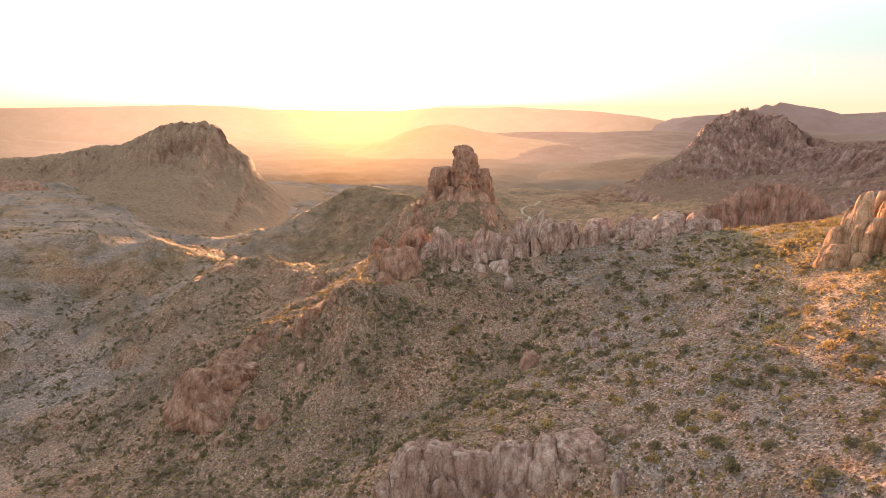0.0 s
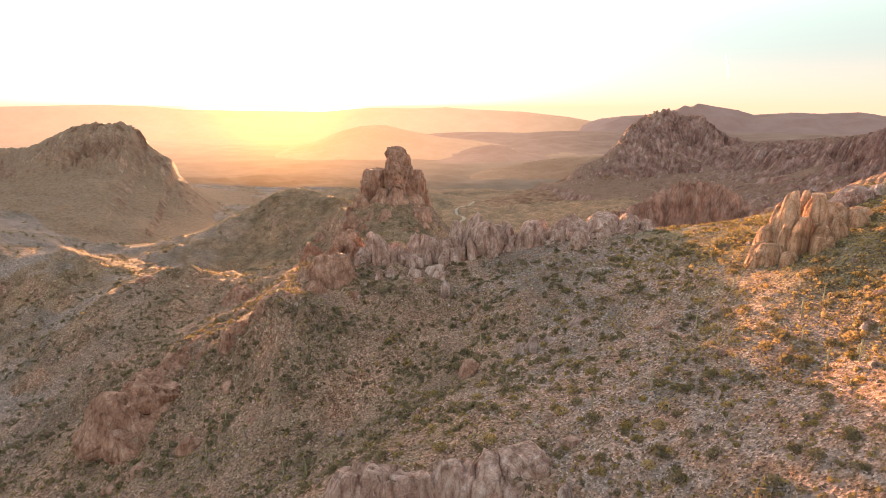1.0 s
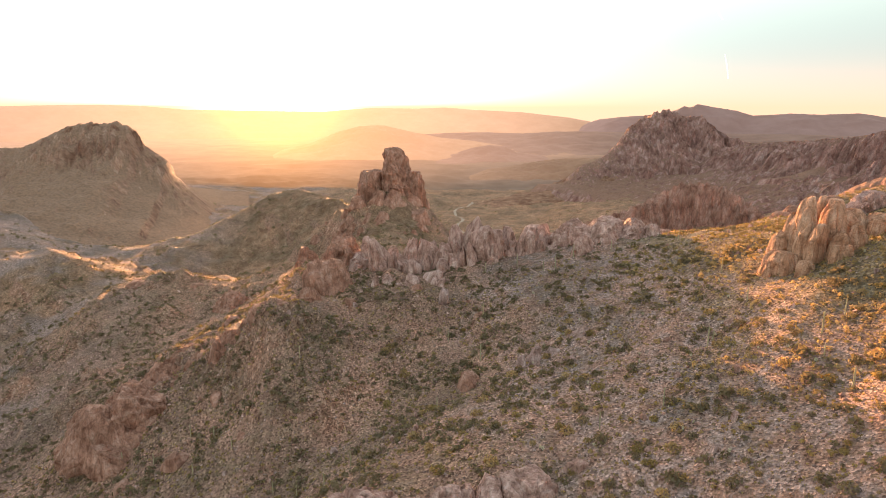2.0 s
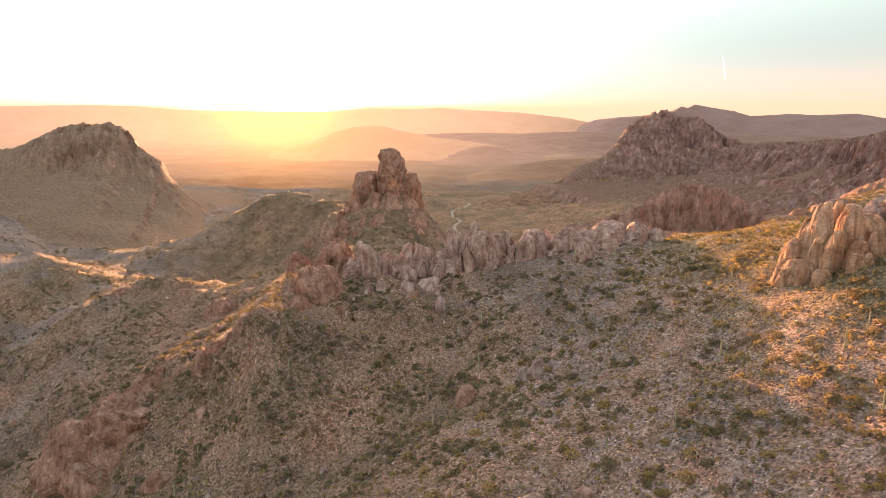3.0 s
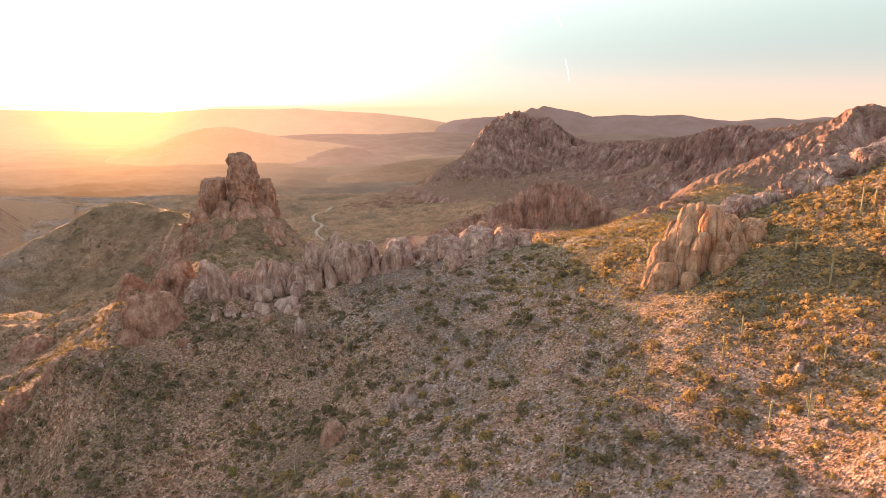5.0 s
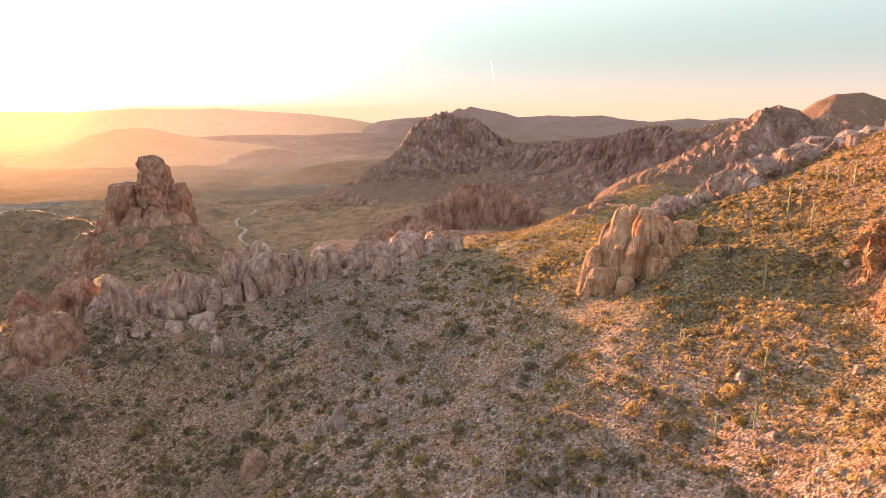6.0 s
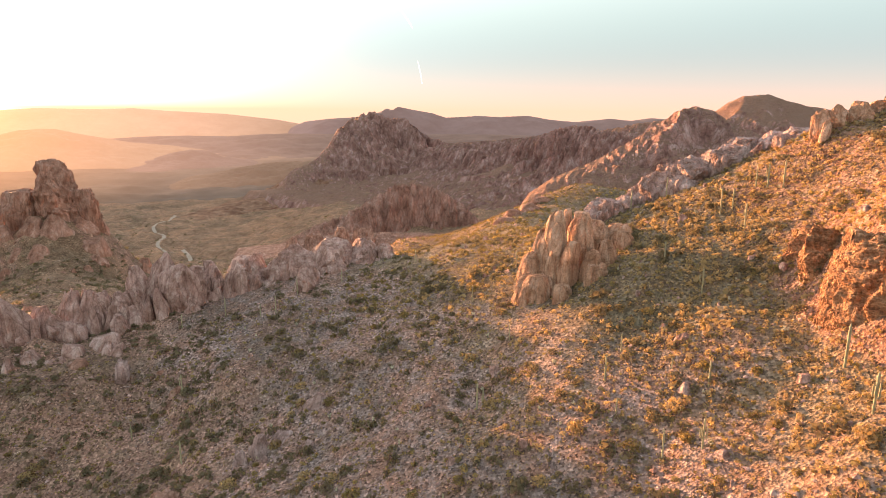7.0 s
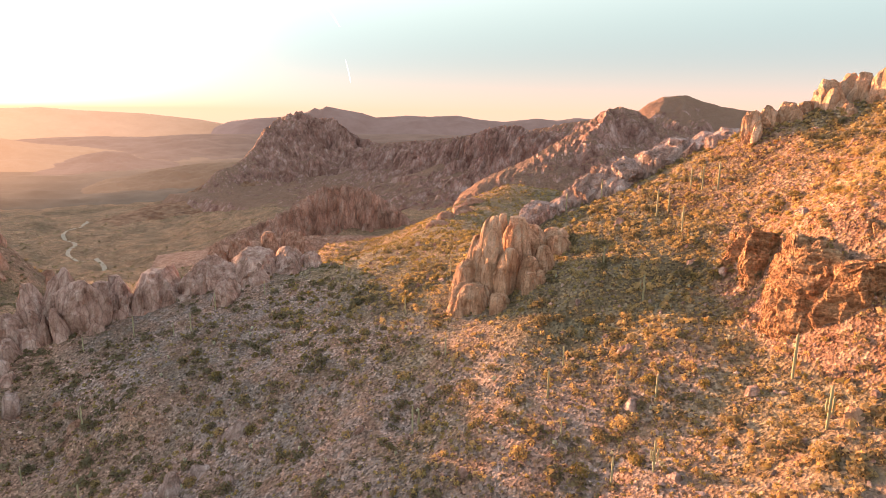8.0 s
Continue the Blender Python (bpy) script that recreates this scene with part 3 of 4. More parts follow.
mountain("mountain_ridge", "shaded rocky ridge with a pale crest", [(1148, 1375, 137), (1169, 1288, 140), (1184, 1203, 156), (1192, 1119, 170), (1196, 1038, 180), (1221, 920, 183), (1240, 800, 180)],
         40, 300, 300, PEAK_ROCK, cliff=0.3, rough=0.12, grain=110, steps=260, rows=80, seed=9, flute=26)
grey_hill = mountain("rocky_hill", "grey rocky hill with a sunlit shoulder", [(530, 715, 96), (551, 701, 113), (621, 691, 136), (685, 681, 164), (720, 672, 184), (741, 662, 201), (763, 650, 204), (774, 634, 200), (773, 601, 184), (773, 565, 172), (775, 500, 165)],
         60, 330, 200, PEAK_ROCK, cliff=0.26, rough=0.10, grain=70, steps=260, rows=100, seed=12, flute=13, flute_depth=0.04)
mountain("domed_hill", "smooth brown domed hill catching the last sun", [(1560, 1390, 120), (1626, 1299, 175), (1652, 1264, 204), (1671, 1237, 230), (1692, 1205, 248), (1726, 1153, 252), (1747, 1119, 237), (1778, 1065, 219), (1813, 1000, 208), (1850, 900, 190)],
         40, 420, 300, PEAK_ROCK, cliff=0.2, rough=0.06, grain=180, steps=160, rows=70, seed=15)
mid_crag = mountain("rock_crag", "reddish fluted crag below the mountain", [(300, 1090, -24), (335, 1078, -6), (378, 1060, 14), (408, 1052, 24), (438, 1048, 35), (472, 1048, 52), (501, 1045, 65), (528, 1031, 66), (554, 1016, 63), (575, 993, 52), (592, 974, 38), (615, 950, 14), (645, 925, -4)],
         -40, 115, 110, CRAG_ROCK, cliff=0.74, rough=0.2, grain=30, steps=340, rows=110, seed=18, flute=14, flute_depth=0.13, category="crag", lip=0.36)
low_crag = mountain("rock_crag", "low red-brown crag on the valley side", [(225, 955, -4), (262, 950, 0), (294, 963, 8), (329, 962, 14), (360, 951, 16), (399, 934, 18), (460, 900, 18), (520, 850, 18)],
         -10, 170, 120, ROCK_RED, cliff=0.45, rough=0.22, grain=34, steps=220, rows=64, seed=19, flute=10, category="crag", lip=0.25)
mountain("mountain_spur", "long sunlit spur running down from the mountain", [(647, 1844, 30), (558, 1789, 15), (502, 1743, -16), (452, 1706, -22), (382, 1671, -30), (318, 1644, -38), (243, 1616, -50), (207, 1601, -60)],
         -84, 400, 240, SPUR, cliff=0.12, rough=0.14, grain=80, steps=240, rows=90, seed=21, category="hill")
butte = mountain("butte", "steep round-topped butte hazy against the sun", [(-973, 1140, 98), (-892, 1205, 98), (-846, 1237, 98), (-797, 1270, 104), (-752, 1297, 116), (-706, 1311, 116), (-666, 1321, 135), (-631, 1327, 150), (-591, 1334, 163), (-557, 1338, 160), (-532, 1338, 163), (-503, 1338, 150), (-485, 1334, 119), (-440, 1329, 90), (-430, 1321, 64), (-341, 1285, -12)],
         -8, 800, 420, BUTTE_ROCK, cliff=0.34, rough=0.07, grain=120, steps=280, rows=90, seed=22, category="butte", lip=0.2, flute=22)
mountain("rock_bluff", "weathered rocky bluff above the wash", [(-763, 860, 95), (-704, 946, 91), (-680, 988, 85), (-660, 1001, 64), (-633, 995, 28)],
         20, 120, 160, ROCK_RED, cliff=0.6, rough=0.16, grain=45, steps=160, rows=60, seed=25, category="bluff", lip=0.35)
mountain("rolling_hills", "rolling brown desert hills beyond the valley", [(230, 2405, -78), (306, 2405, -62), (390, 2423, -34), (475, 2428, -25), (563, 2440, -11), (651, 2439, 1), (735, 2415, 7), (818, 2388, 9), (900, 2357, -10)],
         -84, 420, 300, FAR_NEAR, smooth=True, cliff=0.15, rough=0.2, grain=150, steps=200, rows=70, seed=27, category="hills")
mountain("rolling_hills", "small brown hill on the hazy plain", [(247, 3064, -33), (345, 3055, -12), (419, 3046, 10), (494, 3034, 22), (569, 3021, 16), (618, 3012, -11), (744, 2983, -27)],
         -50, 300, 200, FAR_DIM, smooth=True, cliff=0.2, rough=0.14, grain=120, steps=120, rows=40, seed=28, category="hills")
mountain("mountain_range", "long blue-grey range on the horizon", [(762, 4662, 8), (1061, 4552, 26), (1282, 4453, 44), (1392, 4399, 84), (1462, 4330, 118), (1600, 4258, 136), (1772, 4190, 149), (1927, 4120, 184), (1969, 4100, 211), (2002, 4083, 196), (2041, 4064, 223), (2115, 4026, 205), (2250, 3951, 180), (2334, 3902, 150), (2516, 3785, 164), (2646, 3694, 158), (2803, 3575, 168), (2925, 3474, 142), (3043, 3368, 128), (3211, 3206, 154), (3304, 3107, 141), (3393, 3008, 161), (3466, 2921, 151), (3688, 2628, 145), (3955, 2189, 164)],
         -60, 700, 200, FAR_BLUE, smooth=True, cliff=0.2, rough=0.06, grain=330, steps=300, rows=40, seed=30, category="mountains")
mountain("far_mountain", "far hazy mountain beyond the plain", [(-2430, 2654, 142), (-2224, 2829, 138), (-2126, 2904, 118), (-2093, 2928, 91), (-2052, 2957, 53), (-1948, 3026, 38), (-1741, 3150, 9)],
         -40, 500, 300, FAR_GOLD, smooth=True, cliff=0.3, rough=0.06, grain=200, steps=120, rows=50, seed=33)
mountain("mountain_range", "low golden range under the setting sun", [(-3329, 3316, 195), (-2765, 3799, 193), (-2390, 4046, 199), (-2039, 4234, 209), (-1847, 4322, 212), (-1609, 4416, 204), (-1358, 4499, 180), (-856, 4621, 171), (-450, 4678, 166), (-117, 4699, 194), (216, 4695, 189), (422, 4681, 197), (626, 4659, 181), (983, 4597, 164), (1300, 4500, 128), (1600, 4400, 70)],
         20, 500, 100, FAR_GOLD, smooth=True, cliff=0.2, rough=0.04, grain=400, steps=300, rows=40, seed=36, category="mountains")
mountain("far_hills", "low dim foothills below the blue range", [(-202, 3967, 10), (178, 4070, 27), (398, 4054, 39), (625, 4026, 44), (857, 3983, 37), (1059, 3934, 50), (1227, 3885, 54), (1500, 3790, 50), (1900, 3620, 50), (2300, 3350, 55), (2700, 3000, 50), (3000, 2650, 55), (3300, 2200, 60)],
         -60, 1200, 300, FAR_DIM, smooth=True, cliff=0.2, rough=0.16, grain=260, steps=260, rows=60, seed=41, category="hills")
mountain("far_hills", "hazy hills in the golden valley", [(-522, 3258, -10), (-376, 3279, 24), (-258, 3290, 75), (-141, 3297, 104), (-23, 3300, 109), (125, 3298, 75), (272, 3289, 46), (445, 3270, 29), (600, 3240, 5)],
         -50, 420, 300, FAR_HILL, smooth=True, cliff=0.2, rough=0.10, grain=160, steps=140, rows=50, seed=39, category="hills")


# ---- rocks ----
def rock_arrays(seed, level, wide, deep, tall, sink, chisel=7, flute=0.10, taper=0.35, cells=26, crack=0.10, sub=1.0, box=0.6, cobble=0.0, grit=0.09):
    """A weathered block standing on z = 0 that reaches down to -sink: split into joint blocks, cut by planes, rough."""
    rng = np.random.RandomState(seed)
    v, f = BALLS[level]
    p = np.sign(v) * np.abs(v) ** box
    size = np.array((wide / 2, deep / 2, (tall + sink) / 2))
    unit = min(wide, deep, tall)
    if cells:
        seeds = rng.uniform(-1.15, 1.15, (cells, 3))
        warp = np.stack([fbm(v * 1.7 + seed, 1.0, 2, seed + k) for k in (1, 2, 3)], 1) * 0.16
        d = np.linalg.norm(((p + warp)[:, None] - seeds[None]) * (1.25, 1.25, 0.75), axis=2)
        order = np.argsort(d, axis=1)[:, :2]
        d1, d2 = np.take_along_axis(d, order, 1).T
        push = rng.uniform(-0.2, 0.16, cells)[order[:, 0]]
        gap = np.clip((d2 - d1) / 0.09, 0, 1)
        p = p * (1 + push * gap ** 0.5 - crack * (1 - gap))[:, None]
        seeds = rng.uniform(-1.15, 1.15, (cells * 5, 3))
        d = np.linalg.norm(((p + warp * 0.6)[:, None] - seeds[None]) * (1.2, 1.2, 0.7), axis=2)
        order = np.argpartition(d, 2, axis=1)[:, :2]
        two = np.sort(np.take_along_axis(d, order, 1), axis=1)
        first = np.argmin(d, axis=1)
        gap = np.clip((two[:, 1] - two[:, 0]) / 0.05, 0, 1)
        p = p * (1 + rng.uniform(-0.06, 0.05, cells * 5)[first] * gap * sub - crack * 0.4 * sub * (1 - gap))[:, None]
    for _ in range(chisel):
        n = rng.normal(size=3) * (1, 1, 0.5)
        n /= np.linalg.norm(n)
        cut = rng.uniform(0.55, 0.92)
        p = p - 0.93 * np.maximum(p @ n - cut, 0)[:, None] * n
    up = (p[:, 2] + 1) / 2
    narrow = 1 - taper * np.clip(up, 0, 1) ** 1.5
    lean = rng.uniform(-0.25, 0.25, 2)
    p[:, 0] = p[:, 0] * narrow + lean[0] * up
    p[:, 1] = p[:, 1] * narrow + lean[1] * up
    p[:, 2] += (0.5 * rng.uniform(-1, 1) * p[:, 0] + 0.3 * rng.uniform(-1, 1) * p[:, 1]) * 0.5 * np.clip(up, 0, 1)
    q = p * size
    g = ridged(q * (1, 1, 0.3) + seed * 7.7, unit * 0.5, 4, seed, 0.6) - 0.5
    h = fbm(q + seed * 3.1, unit * 0.3, 4, seed + 7, 0.62)
    out = p / np.maximum(np.linalg.norm(p, axis=1), 1e-6)[:, None]
    q = q + out * (g * flute * unit + h * grit * unit)[:, None]
    if cobble:
        c = ridged(q + seed, 2.6, 3, seed + 15, 0.6)
        bed = perlin(np.stack([q[:, 0] * 0.05, q[:, 1] * 0.05, q[:, 2] * 0.55], 1), seed + 19)
        q = q + out * (c * cobble * 0.6 + bed * cobble)[:, None]
    q[:, 2] += (tall - sink) / 2
    q[:, 2] -= np.maximum(q[:, 2] - tall, 0) * 0.75
    return q, f


def rock_mesh(name, material, *args, **kw):
    v, f = rock_arrays(*args, **kw)
    return array_mesh(name, v, f, material, False)


def rock_row(name, label, group, rows, material, level=4, deep=1.0, seed=0, category="rock", extra=0, grow=1.0, tilt=0.0, rise=1.0, **kw):
    """Separate rocks (x, y, z of the foot, width, height), each rooted in the ground."""
    made, rng = [], random.Random(seed)
    whole = len(rows)
    rows = list(rows) + [(x + rng.uniform(-0.6, 0.6) * w, y - rng.uniform(0.1, 0.7) * w, z, w * rng.uniform(0.4, 0.7), h * rng.uniform(0.35, 0.75)) for x, y, z, w, h in rows for _ in range(extra)]
    for n, (x, y, z, w, h) in enumerate(rows):
        foot = float(land(x, y)[0])
        sink = max(z - foot, 0) + 0.3 * h + 2.0
        me = rock_mesh(name, material, seed + n, level if n < whole else level - 1, w * 1.12 * grow, w * deep * 1.15 * grow, h * rise, sink, **kw)
        ob = new(name, me)
        ob.matrix_world = pose(x, y, z, rng.uniform(-tilt, tilt), rng.uniform(-tilt, tilt), 37.0 * n + seed)
        made.append(tagged(ob, label, category, group))
    return made


rock_row("rock_tooth", "jagged pale pink rock tooth on the ridge", "rock teeth along the ridge", [(-12, 380, 107, 12.4, 10.9), (-7, 382, 106, 9.4, 18.5), (-1, 367, 100, 10.1, 26.2), (5, 379, 107, 8.0, 11.4), (10, 371, 104, 9.1, 15.1), (16, 379, 105, 9.3, 18.6), (23, 373, 106, 12.2, 17.7), (31, 373, 107, 9.1, 16.1), (37, 369, 108, 10.3, 15.1), (44, 373, 110, 9.2, 21.4), (48, 372, 110, 10.4, 26.0), (57, 367, 109, 12.7, 27.8), (64, 370, 110, 9.2, 18.9), (72, 370, 110, 12.3, 20.0), (82, 368, 111, 15.4, 20.0), (91, 368, 113, 12.4, 19.2)], ROCK_PINK, seed=100, level=5, deep=0.9, taper=0.42, extra=4, grow=1.6, rise=1.12, chisel=14, flute=0.05, cells=14, sub=1.3, crack=0.16, grit=0.055, tilt=12)
rock_row("rock_tooth", "low broken pink rock below the ridge", "rock teeth along the ridge", [(-4, 345, 99, 8.3, 13.3), (4, 349, 102, 8.4, 10.4), (15, 351, 105, 10.2, 7.6), (26, 352, 107, 11.4, 7.1)], ROCK_PINK, seed=130, taper=0.5, extra=2, grow=1.3, chisel=15, flute=0.03, cells=6, sub=0.5, grit=0.04, tilt=10)
rock_row("rock_rib", "shaded red-brown rock rib on the slope", "rock ribs of the ridge", [(-29, 345, 91, 28, 31), (-41, 331, 92, 24, 20), (-52, 318, 90, 20, 18), (-53, 444, 90, 16, 17), (-24, 392, 103, 19.4, 22.6), (-58, 311, 91, 15.2, 17.7)], ROCK_RED, seed=150, level=5, taper=0.7, extra=2, grow=1.4)
rock_row("rock_slab", "broad flat-topped pink rock slab on the ridge", "rock slabs on the ridge", [(107, 363, 123, 21.6, 13.9), (121, 358, 124, 27.8, 14.8), (139, 353, 125, 24.9, 12.4), (147, 347, 128, 12.4, 9.3), (98, 361, 122, 12.2, 8.5)], ROCK_PINK, seed=170, level=5, deep=0.8, taper=0.4, extra=2, grow=1.25, rise=1.2, chisel=14, flute=0.05, cells=14, sub=1.2, crack=0.15, grit=0.055, tilt=6)
rock_row("rock_fin", "pale grey rock fin in the hillside", "rock fins in the hillside", [(62, 260, 93, 10.2, 12.0), (56, 259, 94, 6.1, 8.0), (70, 257, 96, 8.2, 8.2), (83, 264, 101, 12.8, 9.7), (98, 236, 108, 9.7, 8.0), (89, 238, 103, 7.7, 7.0), (74, 250, 98, 7.9, 6.9)], ROCK_GREY, seed=190, taper=0.6, extra=2, chisel=14, flute=0.04, cells=8, grit=0.05, tilt=10)
rock_row("rock_ledge", "weathered pink rock ledge on the near spur", "ledges of the near spur", [(-13, 167, 80, 10.4, 18), (-5, 169, 79, 12.3, 21), (6, 168, 79, 12.3, 20.5), (17, 168, 80, 12.4, 19.5), (28, 169, 82, 13.3, 18), (41, 170, 88, 12.8, 14), (53, 170, 92, 11, 12)], ROCK_PINK, seed=210, level=5, deep=1.3, taper=0.42, extra=3, grow=1.5, rise=1.14, chisel=14, flute=0.05, cells=18, sub=1.2, crack=0.14, grit=0.055, tilt=9)
rock_row("boulder", "pale grey loose boulder on the slope", "loose boulders", [(47, 154, 99, 4.5, 3.4), (84, 158, 116, 2.2, 1.8), (-20, 242, 70, 3.6, 2.6), (30, 328, 108, 4.8, 2.4), (93, 166, 121, 2.0, 1.5)], ROCK_GREY, seed=230, level=3)
rock_row("rock_slab", "steep red-brown slab in shade", "slabs on the valley side", [(-120, 282, 54, 24, 19), (-113, 298, 60, 26, 18), (-107, 312, 66, 22, 13), (-104, 328, 70, 20, 11), (-84, 318, 74, 16, 10), (-70, 312, 84, 16, 11)], ROCK_RED, seed=240, level=5, taper=0.7, extra=2, grow=1.5)
rock_row("rock_crag", "shaded red crag over the wash", "crags over the wash", [(-251, 511, 30, 37.4, 34), (-264, 493, 26, 26.2, 28), (-211, 475, 35, 34.1, 22), (-172, 469, 55, 42.2, 23.8), (-133, 461, 58, 31.5, 20.2), (-97, 419, 68, 24.2, 15.3)], ROCK_RED, seed=250, level=5, taper=0.7, extra=2, grow=1.3)
rock_row("ridge_rock", "grey-pink rock of the upper ridge", "rocks of the upper ridge", [(213, 252, 166, 10.0, 8.0), (216, 248, 169, 12.7, 10.5), (221, 242, 172, 14.6, 11.0), (225, 236, 176, 14.2, 9.6), (231, 230, 179, 14.7, 9.0), (236, 225, 184, 14.8, 8.0), (241, 218, 187, 13.4, 7.6), (238, 208, 190, 13.0, 6.4), (200, 258, 160, 11.1, 7.8), (194, 260, 159, 8.8, 5.4), (205, 255, 163, 8.9, 6.0)], ROCK_GREY, seed=270, level=5, taper=0.45, extra=3, grow=1.35, rise=0.95, chisel=8, flute=0.08, cells=22, sub=1.3, crack=0.14, grit=0.07, tilt=8)
rock_row("skyline_rock", "sunlit tan rock block on the skyline", "rocks on the skyline", [(224, 193, 197, 7.2, 5.4), (227, 190, 198, 7.2, 6.2), (231, 187, 199, 8.4, 6.4), (237, 184, 200, 8.5, 5.4), (239, 179, 203, 9.0, 9.6), (242, 176, 204, 6.3, 10.6), (242, 171, 203, 9.0, 11.7), (240, 165, 203, 9.0, 14.0), (235, 173, 201, 7.2, 5.2)], ROCK_TAN, seed=290, taper=0.42, extra=2, grow=0.95, rise=0.84, chisel=9, flute=0.07, cells=16, box=0.66, tilt=8)

rng = random.Random(83)
ribs = []
for x, y, z in LAND["low_hill"][:10] + LAND["low_hill_foot"][:8]:
    for _ in range(2):
        px, py, w = x + rng.uniform(-16, 16), y - rng.uniform(0, 22), rng.uniform(9, 22)
        ribs.append((px, py, float(land(px, py)[0]) - 1.5, w, w * rng.uniform(0.25, 0.42)))
rock_row("rock_rib", "dark red-brown rock rib on the low hill", "low ribs of the slopes", ribs, ROCK_RED, level=3, seed=780, taper=0.6, chisel=12)

rng = random.Random(61)
ribs = []
while len(ribs) < 46:
    x, y = rng.uniform(-230, 60), rng.uniform(215, 480)
    if abs(math.degrees(math.atan2(x - 14, y - 45))) < 44:
        w = rng.uniform(5, 15)
        ribs.append((x, y, float(land(x, y)[0]) - 1.0, w, w * rng.uniform(0.25, 0.5)))
rock_row("rock_rib", "low red-brown rock rib breaking through the slope", "low ribs of the slopes", ribs, ROCK_RED, level=3, seed=620, taper=0.6)
ribs = []
while len(ribs) < 26:
    x, y = rng.uniform(60, 200), rng.uniform(165, 330)
    w = rng.uniform(2, 5)
    ribs.append((x, y, float(land(x, y)[0]) - 0.5, w, w * rng.uniform(0.25, 0.45)))
rock_row("rock_rib", "pale pink-grey rock rib breaking through scree", "low ribs of the slopes", ribs, ROCK_PINK, level=3, seed=680, taper=0.7)

rock_row("rock_rib", "shaded red-brown crag below the hill crest", "low ribs of the slopes", [(245, 385, 131, 18, 6), (268, 402, 132, 20, 6.5), (292, 420, 132, 20, 6), (318, 440, 132, 22, 7), (345, 452, 132, 20, 6), (376, 468, 133, 22, 6.5), (225, 350, 132, 14, 5), (205, 330, 135, 12, 4)], ROCK_RED, level=4, seed=720, taper=0.6, extra=2)

# the orange outcrop of upright fins
outcrop = tagged(new("rock_outcrop"), "cluster of upright tan-orange rock fins on the slope", "outcrop")
outcrop.location = (160, 233, 142)
for n, (x, y, z, w, h) in enumerate([(157, 238, 140, 7.7, 27.7), (166, 243, 148, 5.2, 19.7), (167, 236, 142, 7.9, 24.6), (177, 240, 144, 10.3, 18.6), (183, 237, 147, 10.4, 15.0), (180, 230, 150, 7.3, 10.9), (170, 227, 147, 6.6, 12.4), (163, 222, 144, 4.8, 10.5), (160, 223, 144, 4.8, 9.0), (162, 227, 143, 6.7, 15.0), (157, 231, 141, 6.7, 17.8), (156, 241, 140, 7.7, 21.2), (153, 245, 140, 7.8, 14.0), (150, 239, 138, 11.2, 9.5), (152, 229, 139, 7.3, 7.5), (147, 241, 137, 7.5, 6.0)]):
    me = rock_mesh("fin", ROCK_TAN, 320 + n, 5, w * 1.0, w * 1.2, h * 1.03, 6.0, chisel=1, flute=0.025, taper=0.06, cells=5, crack=0.1, sub=0.5, box=0.84, grit=0.045)
    fin = part("fin", me, outcrop)
    fin.location = (x - 160, y - 233, z - 142)

# the overhanging cliff
cliff = tagged(new("rock_cliff"), "overhanging orange-brown cliff in low sun", "cliff")
cliff.location = (168, 150, 154)
for n, (x, y, z, w, h) in enumerate([(194, 179, 160, 11.5, 10.2), (187, 171, 159, 11.9, 13.1), (179, 163, 157, 11.2, 17.0), (171, 155, 151, 10.3, 23.8), (168, 148, 153, 12.6, 23.0), (168, 139, 156, 14.5, 22.5), (170, 129, 158, 15.5, 23.0), (179, 147, 164, 17, 13.5), (185, 159, 162, 16, 12.5), (181, 136, 165, 18, 14.5), (192, 168, 160, 15, 11.5), (176, 152, 160, 15, 15.5), (183, 125, 168, 18, 14)]):
    me = rock_mesh("rock_face", ROCK_CLIFF, 350 + n, 6 if 2 < n < 5 else 5, w * 1.25, w * 1.35, h - 0.5, 8.0, chisel=14, flute=0.035, taper=0.0, cells=60, crack=0.06, sub=2.0, box=0.5, cobble=0.55)
    face = part("rock_face", me, cliff)
    face.location = (x - 168, y - 150, z - 154)
rock_row("boulder", "low tan boulder beside the cliff", "loose boulders", [(142, 129, 151, 3.0, 2.0)], ROCK_TAN, seed=370)

# the rock spire
spire = tagged(new("rock_spire"), "tall weathered rock spire hazy in backlight", "rock spire")
spire.location = (8, 655, 96)
for n, (name, x, y, z, w, d, h, tp) in enumerate([("tower", 12, 662, 92, 42, 36, 55, 0.2), ("cap", 13, 662, 128, 24, 22, 31, 0.25), ("shoulder", -16, 656, 92, 30, 30, 45, 0.25), ("buttress", 30, 656, 90, 20, 26, 46, 0.3), ("buttress", 10, 646, 90, 34, 20, 30, 0.4), ("foot", -12, 640, 84, 40, 30, 22, 0.5), ("foot", 26, 636, 80, 40, 30, 20, 0.55), ("foot", -30, 612, 80, 26, 22, 12, 0.5)]):
    ob = part(name, rock_mesh(name, ROCK_RED, 380 + n, 6 if n == 0 else 5, w * 1.15, d * 1.15, h, 18.0, chisel=5, flute=0.08, taper=tp, cells=34), spire)
    ob.location = (x - 8, y - 655, z - 96)


rng = random.Random(44)
for n in range(44):
    a, r = rng.uniform(-3.3, 0.4), rng.uniform(18, 84)
    x, y = 8 + r * math.cos(a), 648 + r * math.sin(a)
    w = rng.uniform(12, 34) * (1.15 - r / 160)
    ob = part("foot", rock_mesh("foot", ROCK_RED, 420 + n, 4, w, w, w * rng.uniform(0.35, 0.65), 8.0, chisel=14, flute=0.04, grit=0.05, taper=0.6, cells=8), spire)
    ob.location = (x - 8, y - 655, float(land(x, y)[0]) - 96)


